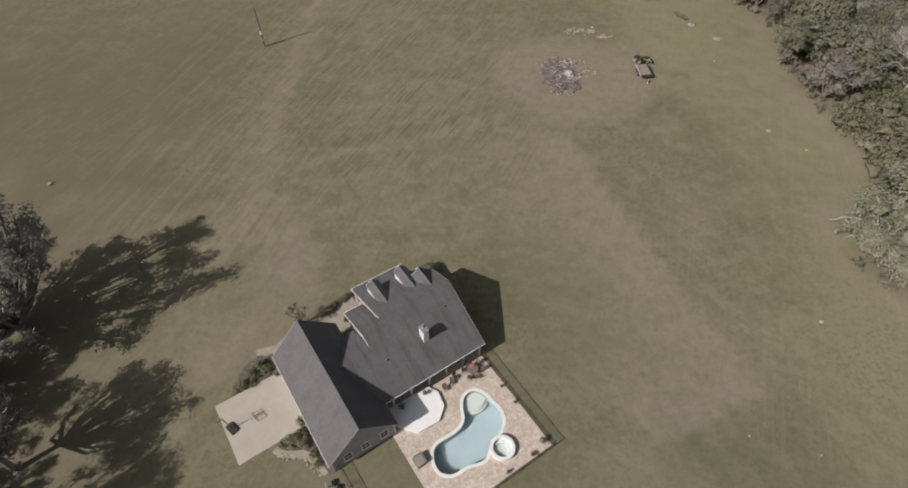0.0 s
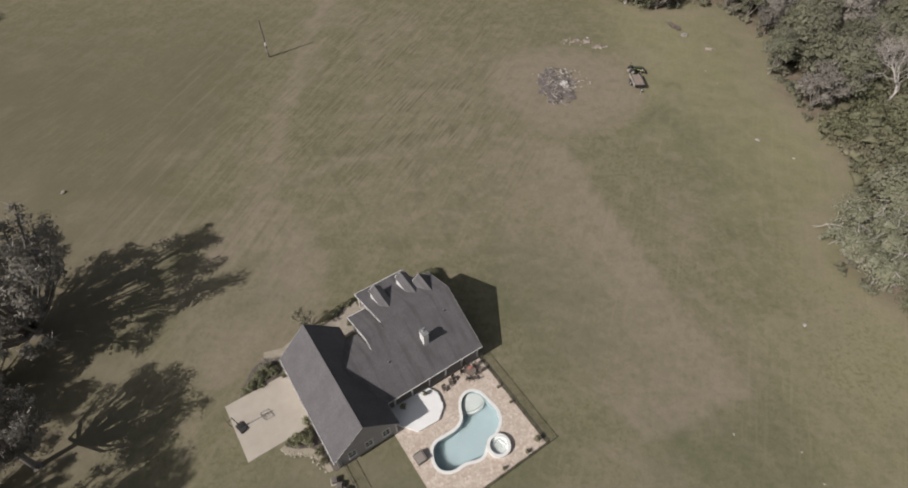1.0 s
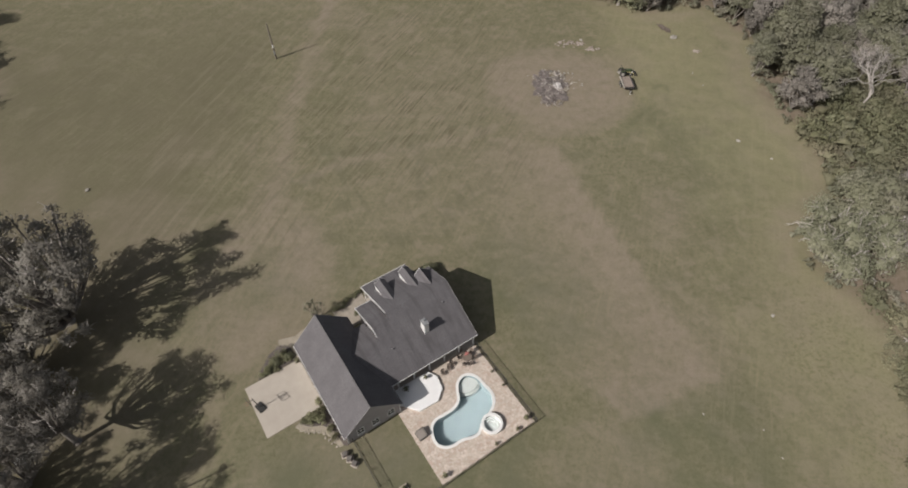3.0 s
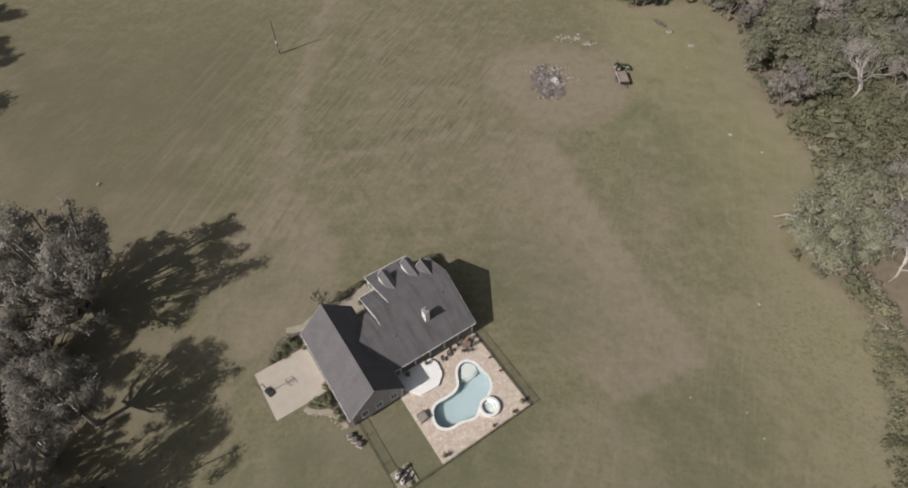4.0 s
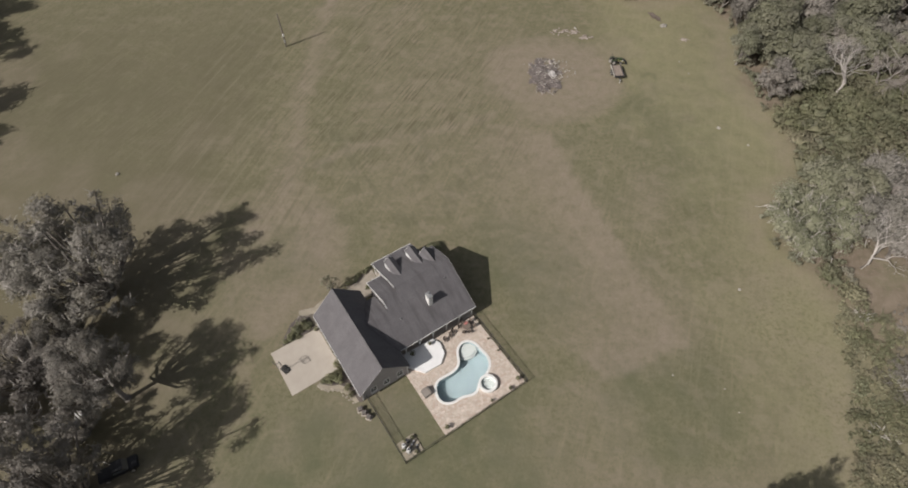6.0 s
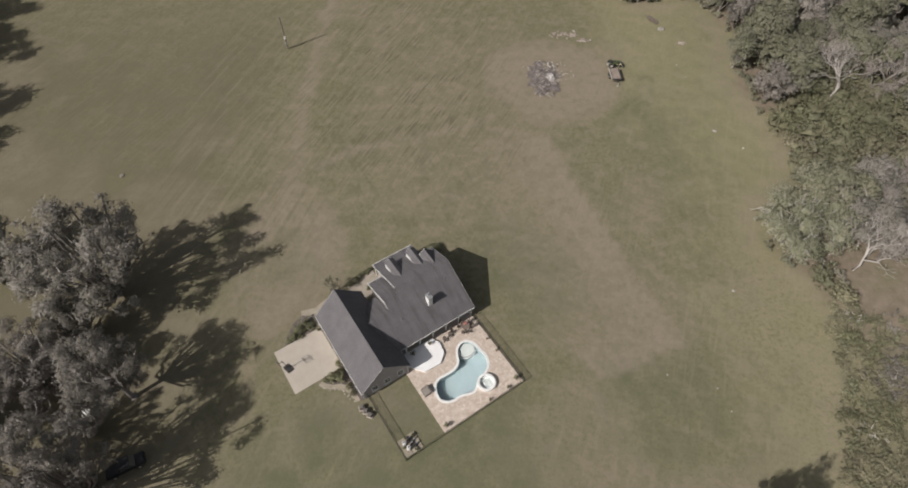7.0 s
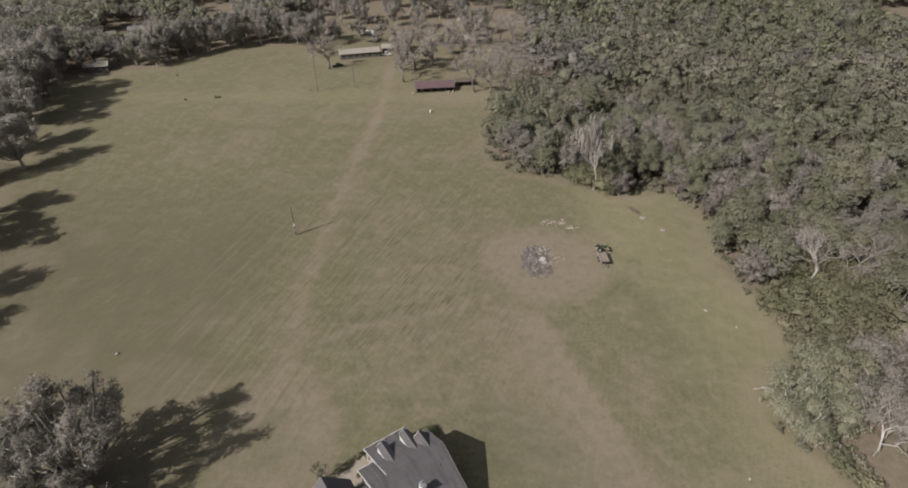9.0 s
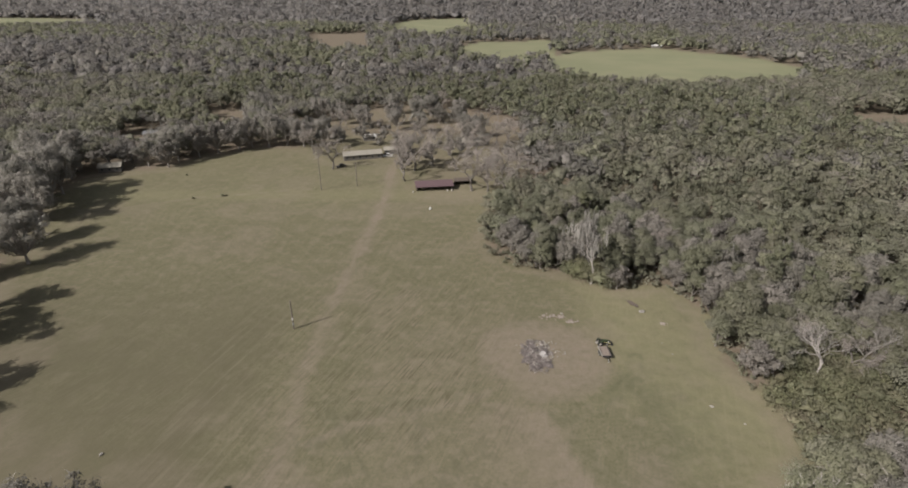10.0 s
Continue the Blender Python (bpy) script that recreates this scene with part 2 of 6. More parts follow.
def water_mat():
    m, nt, bs = empty_mat("pool_water")
    bs.inputs["Base Color"].default_value = (0.92, 0.97, 0.98, 1)
    bs.inputs["Roughness"].default_value, bs.inputs["IOR"].default_value = 0.03, 1.33
    bs.inputs["Transmission Weight"].default_value = 1.0
    b = nt.nodes.new("ShaderNodeBump")
    b.inputs["Strength"].default_value, b.inputs["Distance"].default_value = 0.15, 0.03
    nt.links.new(noise_at(nt, 1.6, 3), b.inputs["Height"])
    nt.links.new(b.outputs[0], bs.inputs["Normal"])
    return m


def glass_mat():
    m, nt, bs = empty_mat("window_glass")
    bs.inputs["Base Color"].default_value = (0.05, 0.055, 0.06, 1)
    bs.inputs["Roughness"].default_value, bs.inputs["IOR"].default_value = 0.05, 1.5
    return m


GROUND, SHINGLE, PAVER, WATER, GLASS = ground_mat(), shingle_mat("asphalt_shingles", (1.0, 0.1, 0.1), 0.45), paver_mat(), water_mat(), glass_mat()
SIDING = mat("grey_siding", (0.285, 0.268, 0.262), (0.335, 0.316, 0.310), 0.8, 0.7, 0.1)
WHITE = mat("white_paint", (0.58, 0.57, 0.55), (0.66, 0.65, 0.63), 1.5, 0.55, 0.05)
PLASTER = mat("blue_pool_plaster", (0.262, 0.328, 0.345), (0.300, 0.366, 0.382), 0.8, 0.7, 0.05)
SHELF = mat("pale_pool_shelf", (0.38, 0.395, 0.38), (0.44, 0.452, 0.435), 0.8, 0.7, 0.05)
COPING = mat("white_coping", (0.61, 0.60, 0.58), (0.70, 0.69, 0.67), 1.5, 0.6, 0.1)
CONCRETE = mat("driveway_concrete", (0.335, 0.294, 0.248), (0.42, 0.374, 0.322), 0.5, 0.9, 0.2, coarse_amount=0.65)
DECKING = mat("white_deck_boards", (0.70, 0.69, 0.68), (0.78, 0.77, 0.76), 0.9, 0.6, 0.1)
DARKMETAL = mat("dark_metal", (0.03, 0.03, 0.032), (0.055, 0.05, 0.05), 4, 0.5, 0.05, metal=0.1)
GREYMETAL = mat("grey_metal", (0.28, 0.28, 0.28), (0.4, 0.4, 0.4), 4, 0.45, 0.05, metal=0.5)
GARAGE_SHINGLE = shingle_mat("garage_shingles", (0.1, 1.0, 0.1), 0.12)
BROWNWOOD = mat("brown_wood", (0.095, 0.074, 0.060), (0.155, 0.123, 0.10), 3, 0.8, 0.4, per=0.2)
POLEWOOD = mat("weathered_pole", (0.13, 0.11, 0.09), (0.19, 0.165, 0.14), 3, 0.85, 0.4)
BARK = mat("grey_bark", (0.13, 0.115, 0.10), (0.23, 0.205, 0.185), 2.5, 0.9, 0.6)
PALEBARK = mat("pale_lichened_bark", (0.20, 0.176, 0.155), (0.31, 0.281, 0.252), 1.5, 0.9, 0.5)
DEADWOOD = mat("bleached_deadwood", (0.32, 0.29, 0.265), (0.44, 0.405, 0.375), 2, 0.85, 0.4)
MOSS = mat("hanging_moss", (0.23, 0.216, 0.196), (0.31, 0.292, 0.268), 2, 0.95, 0.3)
TWIGS = mat("bare_twigs", (0.258, 0.224, 0.198), (0.330, 0.292, 0.261), 1, 0.9, 0.2, per=0.2)
STONE = mat("pale_stone", (0.27, 0.247, 0.216), (0.37, 0.343, 0.308), 1.5, 0.85, 0.4, per=0.2)
TANSTONE = mat("tan_edging_stone", (0.24, 0.205, 0.165), (0.34, 0.30, 0.25), 1.5, 0.9, 0.4, per=0.2)
PEASTONE = mat("tan_gravel", (0.23, 0.198, 0.150), (0.34, 0.300, 0.240), 0.9, 0.95, 0.5, 9.0)
MULCH = mat("dark_mulch", (0.075, 0.062, 0.056), (0.13, 0.108, 0.094), 2.0, 0.95, 0.5)
RUBBER = mat("black_rubber", (0.02, 0.02, 0.02), (0.035, 0.033, 0.03), 5, 0.85, 0.2)
GREENPAINT = mat("green_machine_paint", (0.035, 0.05, 0.025), (0.06, 0.075, 0.035), 3, 0.5, 0.05)
REDROOF = mat("red_metal_roof", (0.112, 0.073, 0.079), (0.137, 0.088, 0.093), 0.6, 0.6, 0.1)
TANROOF = mat("tan_metal_roof", (0.25, 0.23, 0.19), (0.33, 0.305, 0.26), 0.5, 0.6, 0.1)
REDCLOTH = mat("red_cloth", (0.28, 0.10, 0.09), (0.36, 0.15, 0.13), 4, 0.9, 0.2)
ASH = mat("wood_ash", (0.40, 0.37, 0.35), (0.52, 0.49, 0.47), 1.2, 0.95, 0.5)
PALEDIRT = mat("pale_rubble", (0.25, 0.208, 0.18), (0.36, 0.31, 0.275), 1.1, 0.95, 0.6, 7.0)
DIRT = mat("pinkish_dirt", (0.20, 0.16, 0.13), (0.29, 0.24, 0.205), 0.9, 0.95, 0.5)
GREYBOARD = mat("greyed_boards", (0.105, 0.096, 0.085), (0.16, 0.147, 0.132), 2.5, 0.85, 0.3)
BRUSH = mat("purple_brown_brush", (0.085, 0.070, 0.064), (0.19, 0.160, 0.148), 1.6, 0.95, 0.8, 9.0)
YELLOW = mat("faded_yellow_paint", (0.50, 0.44, 0.20), (0.60, 0.54, 0.30), 3, 0.6, 0.1)
CARPAINT = mat("black_car_paint", (0.010, 0.010, 0.012), (0.016, 0.016, 0.019), 2, 0.5, 0.05)
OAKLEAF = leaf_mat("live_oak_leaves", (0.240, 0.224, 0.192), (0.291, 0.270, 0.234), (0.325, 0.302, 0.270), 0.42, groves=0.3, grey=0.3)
# oak leaves lightened for the distant rows, the paling of haze in their colour
ROWLEAF = leaf_mat("pale_mossy_oak_leaves", (0.300, 0.283, 0.244), (0.350, 0.330, 0.288), (0.380, 0.359, 0.323), 0.5, groves=0.2, grey=0.2, gap_shade=0.25)
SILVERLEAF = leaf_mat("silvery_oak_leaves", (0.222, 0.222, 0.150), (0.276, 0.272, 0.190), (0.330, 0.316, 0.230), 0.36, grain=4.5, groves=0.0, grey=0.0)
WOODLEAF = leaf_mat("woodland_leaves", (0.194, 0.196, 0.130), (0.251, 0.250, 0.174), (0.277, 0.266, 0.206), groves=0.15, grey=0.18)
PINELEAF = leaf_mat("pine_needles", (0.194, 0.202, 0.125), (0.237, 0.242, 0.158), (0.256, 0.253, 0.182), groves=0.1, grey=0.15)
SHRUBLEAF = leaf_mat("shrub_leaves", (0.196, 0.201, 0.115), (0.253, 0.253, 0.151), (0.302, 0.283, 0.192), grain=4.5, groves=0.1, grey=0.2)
# blue raised in the leaf colour, in place of haze over the middle distance
MIDLEAF = leaf_mat("mid_oak_leaves", (0.215, 0.206, 0.175), (0.264, 0.251, 0.220), (0.300, 0.282, 0.260), 0.42, groves=0.35, gap_shade=0.18)
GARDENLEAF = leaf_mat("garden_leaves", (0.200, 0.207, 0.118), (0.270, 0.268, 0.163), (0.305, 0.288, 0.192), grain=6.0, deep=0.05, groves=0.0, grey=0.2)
# far leaves greyer and bluer still: distance haze mixed into their base colour
FARLEAF = leaf_mat("far_canopy", (0.202, 0.192, 0.179), (0.240, 0.229, 0.216), (0.266, 0.253, 0.247), 0.46, grain=0.8, deep=0.1, gap_shade=0.12)


# ---- mesh helpers ----
def part(name, bm, material, parent=None, label="", m=None):
    """Links a bmesh as one mesh object, under a thing or a part."""
    me = bpy.data.meshes.new(name)
    bmesh.ops.recalc_face_normals(bm, faces=bm.faces[:])
    bm.to_mesh(me)
    bm.free()
    me.materials.append(material)
    ob = new(name, me)
    if parent:
        ob.parent = parent
    if m is not None:
        ob.matrix_basis = m
    return tagged(ob, label)


def again(ob, m, parent=None):
    """Another object on the same mesh."""
    o = new(ob.name.split(".")[0], ob.data)
    o.parent = parent or ob.parent
    o.matrix_basis = m
    return o


def thing(name, m, label, category, group="", kind=""):
    e = new(name)
    e.matrix_basis = m
    return tagged(e, label, category, group, kind)


def box(bm, x0, x1, y0, y1, z0, z1, bevel=0.0):
    r = bmesh.ops.create_cube(bm, size=1, matrix=Matrix.Translation(((x0 + x1) / 2, (y0 + y1) / 2, (z0 + z1) / 2)) @ Matrix.Diagonal((x1 - x0, y1 - y0, z1 - z0, 1)))
    if bevel:
        es = list({e for v in r["verts"] for e in v.link_edges})
        bmesh.ops.bevel(bm, geom=es, offset=bevel, segments=2, affect="EDGES")
    return bm


def B(*a, **k):
    return box(bmesh.new(), *a, **k)


def prism(bm, pts, axis, c0, c1):
    """A closed profile drawn out along an axis: 'x' takes (y, z), 'y' takes (x, z), 'z' takes (x, y)."""
    def at(p, c):
        return {"x": (c, p[0], p[1]), "y": (p[0], c, p[1]), "z": (p[0], p[1], c)}[axis]
    a, b = [bm.verts.new(at(p, c0)) for p in pts], [bm.verts.new(at(p, c1)) for p in pts]
    n = len(pts)
    bm.faces.new(a), bm.faces.new(b)
    for i in range(n):
        bm.faces.new((a[i], a[(i + 1) % n], b[(i + 1) % n], b[i]))
    return bm


def rod(bm, a, b, r0, r1=None, sides=8):
    a, b = Vector(a), Vector(b)
    d = b - a
    bmesh.ops.create_cone(bm, cap_ends=True, segments=sides, radius1=r0, radius2=r0 if r1 is None else r1, depth=d.length,
                          matrix=Matrix.Translation((a + b) / 2) @ d.to_track_quat("Z", "Y").to_matrix().to_4x4())
    return bm


def mesh_from(name, verts, faces, material, smooth=False, dome=None, tone=None):
    """A mesh from numpy arrays; all faces have the same number of corners."""
    me = bpy.data.meshes.new(name)
    verts, faces = np.asarray(verts, np.float32), np.asarray(faces, np.int32)
    k = faces.shape[1]
    me.vertices.add(len(verts)), me.loops.add(faces.size), me.polygons.add(len(faces))
    me.vertices.foreach_set("co", verts.ravel())
    me.loops.foreach_set("vertex_index", faces.ravel())
    me.polygons.foreach_set("loop_start", np.arange(0, faces.size, k, dtype=np.int32))
    me.polygons.foreach_set("loop_total", np.full(len(faces), k, np.int32))
    if smooth:
        me.polygons.foreach_set("use_smooth", np.ones(len(faces), bool))
    me.update(calc_edges=True)
    me.materials.append(material)
    if dome is not None:
        me.attributes.new("dome", "FLOAT_VECTOR", "POINT").data.foreach_set("vector", np.asarray(dome, np.float32).ravel())
    if tone is not None:
        me.attributes.new("tone", "FLOAT", "POINT").data.foreach_set("value", np.asarray(tone, np.float32))
    return me


def unit(a):
    return a / np.maximum(np.linalg.norm(a, axis=-1, keepdims=True), 1e-6)


def clumps(centres, radii, per, r, squash=0.8, up=0.3, size=(0.30, 0.22), reach=(0.60, 0.34)):
    """Leaf clumps standing out of each lobe: centres, radii and the lobe that each belongs to."""
    lob = np.repeat(np.arange(len(radii)), per)
    n = len(lob)
    d = unit(r.normal(size=(n, 3)) + (0, 0, up))
    flat = np.ones((n, 3))
    flat[:, 2] = squash if np.isscalar(squash) else squash[lob]
    c = centres[lob] + d * (radii[lob] * (reach[0] + reach[1] * r.random(n)))[:, None] * flat
    return c, radii[lob] * (size[0] + size[1] * r.random(n)), lob, d


def sprays(centres, radii, count, size, r, up=0.25, squash=0.85, fill=0.8, amp=0.2, lift=0.6, out=None, stray=1.3):
    """Leaf sprays over uneven clumps: verts, faces, the way each faces out, and its clump."""
    w = radii ** 2
    pick = r.choice(len(radii), count, p=w / w.sum())
    d = unit(r.normal(size=(count, 3)) + (0, 0, up))
    flat = np.ones((count, 3))
    flat[:, 2] = squash if np.isscalar(squash) else squash[pick]
    rad = radii[pick]
    p = centres[pick] + d * (rad * (1 + amp * r.normal(size=count)) * (stray - fill * r.random(count)))[:, None] * flat
    p[:, 2] = np.maximum(p[:, 2], 0.1)
    nrm = unit(d + (0, 0, 0.25) + r.normal(size=(count, 3)) * 0.6)
    t = unit(np.cross(nrm, r.normal(size=(count, 3))))
    b = np.cross(nrm, t)
    sz = size if np.isscalar(size) else size[pick]
    s = (sz * (0.55 + 0.9 * r.random(count)))[:, None]
    q = np.stack([p - t * s * 0.5 - b * s * 0.28, p + t * s * 0.5 - b * s * 0.2 + nrm * s * 0.1, p + b * s * 0.6], 1)
    face = d + (0, 0, lift) + (0 if out is None else out[pick] * 0.7)
    return q.reshape(-1, 3), np.arange(count * 3).reshape(-1, 3), np.repeat(unit(face), 3, 0), np.repeat(pick, 3)


ICO = bmesh.new()
bmesh.ops.create_icosphere(ICO, subdivisions=1, radius=1)
ICO_V = np.array([v.co[:] for v in ICO.verts])
ICO_F = np.array([[v.index for v in f.verts] for f in ICO.faces])
ICO.free()
ICO2 = bmesh.new()
bmesh.ops.create_icosphere(ICO2, subdivisions=2, radius=1)
ICO2_V = np.array([v.co[:] for v in ICO2.verts])
ICO2_F = np.array([[v.index for v in f.verts] for f in ICO2.faces])
ICO2.free()


def cores(centres, radii, r, squash=0.85, scale=0.8, fine=False, amp=0.22, lift=0.6, out=None):
    """The leafy mass inside each clump, its corners pushed in and out."""
    iv, jf = (ICO2_V, ICO2_F) if fine else (ICO_V, ICO_F)
    n, k = len(radii), len(iv)
    flat = np.ones((n, 1, 3))
    flat[:, 0, 2] = squash
    turn = unit(iv[None] + r.normal(size=(n, k, 3)) * 0.2)
    v = centres[:, None, :] + turn * radii[:, None, None] * flat * (scale + amp * r.normal(size=(n, k, 1)))
    v[:, :, 2] = np.maximum(v[:, :, 2], 0.05)
    f = jf[None] + (np.arange(n) * k)[:, None, None]
    face = iv[None] + np.array((0, 0, lift)) + (np.zeros((n, 1, 3)) if out is None else out[:, None, :] * 0.7)
    return v.reshape(-1, 3), f.reshape(-1, 3), unit(face).reshape(-1, 3), np.repeat(np.arange(n), k)


def sticks(centres, radii, count, r, thick=0.05):
    """Thin bare branch ends poking out of a crown."""
    pick = r.integers(0, len(radii), count)
    d = unit(r.normal(size=(count, 3)) + (0, 0, 0.5))
    a = centres[pick] + d * (radii[pick] * 0.75)[:, None]
    b = a + unit(d + r.normal(size=(count, 3)) * 0.7) * (0.5 + 1.1 * r.random(count))[:, None]
    side = unit(np.cross(b - a, r.normal(size=(count, 3)))) * thick
    return np.stack([a - side, a + side, b], 1).reshape(-1, 3), np.arange(count * 3).reshape(-1, 3)


def with_cores(*layers):
    """Leaf sprays and clump masses in one triangle mesh: verts, faces, facing, clump."""
    base, out = 0, []
    for v, f, d, k in layers:
        out.append((v, f + base, d, k))
        base += len(v)
    return [np.concatenate(q) for q in zip(*out)]


def tube(verts, faces, pts, radii, sides=6):
    """Adds a tapering tube along points to lists of verts and faces."""
    pts = [Vector(p) for p in pts]
    base = len(verts)
    for i, p in enumerate(pts):
        d = (pts[min(i + 1, len(pts) - 1)] - pts[max(i - 1, 0)]).normalized()
        q = d.to_track_quat("Z", "Y")
        for k in range(sides):
            a = 2 * math.pi * k / sides
            verts.append(p + q @ Vector((math.cos(a) * radii[i], math.sin(a) * radii[i], 0)))
    for i in range(len(pts) - 1):
        for k in range(sides):
            a, b = base + i * sides + k, base + i * sides + (k + 1) % sides
            faces.append((a, b, b + sides, a + sides))


# ---- ground ----
def inside(x, y, poly):
    hit = np.zeros(np.shape(x), bool)
    for (x0, y0), (x1, y1) in zip(poly, poly[1:] + poly[:1]):
        if y0 != y1:
            hit ^= ((y0 > y) != (y1 > y)) & (x < (x1 - x0) * (y - y0) / (y1 - y0) + x0)
    return hit


def lattice(x, y, cell, seed):
    """Smooth value noise from 0 to 1."""
    g = np.random.default_rng(seed).random((64, 64))
    u, v = x / cell, y / cell
    i, j = np.floor(u).astype(int), np.floor(v).astype(int)
    a, b = u - i, v - j
    a, b = a * a * (3 - 2 * a), b * b * (3 - 2 * b)
    i0, i1, j0, j1 = i % 64, (i + 1) % 64, j % 64, (j + 1) % 64
    return (g[i0, j0] * (1 - a) + g[i1, j0] * a) * (1 - b) + (g[i0, j1] * (1 - a) + g[i1, j1] * a) * b


def soft(value, lo, hi):
    t = np.clip((value - lo) / (hi - lo), 0, 1)
    return t * t * (3 - 2 * t)


def near_line(x, y, pts):
    d = np.full(np.shape(x), 1e9)
    for (x0, y0), (x1, y1) in zip(pts, pts[1:]):
        t = np.clip(((x - x0) * (x1 - x0) + (y - y0) * (y1 - y0)) / ((x1 - x0) ** 2 + (y1 - y0) ** 2), 0, 1)
        d = np.minimum(d, np.hypot(x - x0 - t * (x1 - x0), y - y0 - t * (y1 - y0)))
    return d


MEADOW = [(50, -60), (53, 8), (57, 19), (60, 30), (62, 36), (55, 41), (52, 47), (56, 57), (64, 62), (66, 75), (61, 90), (61, 98), (65, 111), (60, 124),
          (46, 122), (34, 133), (19, 136), (11, 146), (9, 158), (14, 177), (20, 207), (20, 216), (-14, 218), (-22, 246), (-40, 248), (-62, 248), (-82, 275)]
MEADOW += [(-106, 275), (-128, 258), (-134, 240), (-156, 233), (-166, 220), (-158, 190), (-146, 160), (-130, 128), (-120, 105), (-112, 84), (-106, 60), (-100, 30), (-95, -60)]
YARD = [(25, 205), (34, 250), (10, 300), (-60, 310), (-85, 285), (-62, 245), (-20, 216)]      # farmyard among sparse trees
PARKLAND = [(-92, 288), (-85, 285), (-60, 308), (10, 300), (34, 252), (44, 290), (30, 345), (-4, 384), (-62, 380), (-98, 330)]     # open trees on bare ground behind the yard
PASTURES = [[(98, 600), (116, 470), (175, 458), (240, 460), (300, 474), (388, 599), (360, 721), (289, 818), (171, 771), (112, 690)], [(6, 653), (49, 605), (79, 628), (128, 709), (171, 954), (45, 912), (7, 836)],
            [(-111, 1100), (-40, 961), (39, 1173), (56, 1695), (-97, 1600), (-142, 1412)], [(-1560, 1300), (-1150, 1150), (-880, 1200), (-800, 1330), (-860, 1600), (-1700, 1800)]]
CLEARINGS = [[(-210, 833), (-148, 725), (-108, 758), (-157, 1111), (-271, 1082)], [(222, 320), (232, 300), (262, 286), (330, 345), (315, 362), (274, 368)],
             [(-200, 312), (-164, 318), (-146, 262), (-166, 255)], [(-174, 378), (-144, 382), (-112, 292), (-133, 288)]]
TRACK = [(-28, 262), (-28, 237), (-27.4, 201), (-28.6, 166), (-31, 143), (-31.6, 124), (-33, 106), (-33, 90), (-32, 75), (-31, 58), (-30, 44), (-27, 34)]


def spread(lo, hi, step, far, grow_up, grow_down):
    """Even steps from lo to hi, then growing ones out to the horizon both ways."""
    def outward(grow):
        a, s = [0.0], step
        while a[-1] < far:
            s *= grow
            a.append(a[-1] + s)
        return np.array(a[1:])
    return np.concatenate([lo - outward(grow_down)[::-1], np.arange(lo, hi + step / 2, step), hi + outward(grow_up)])


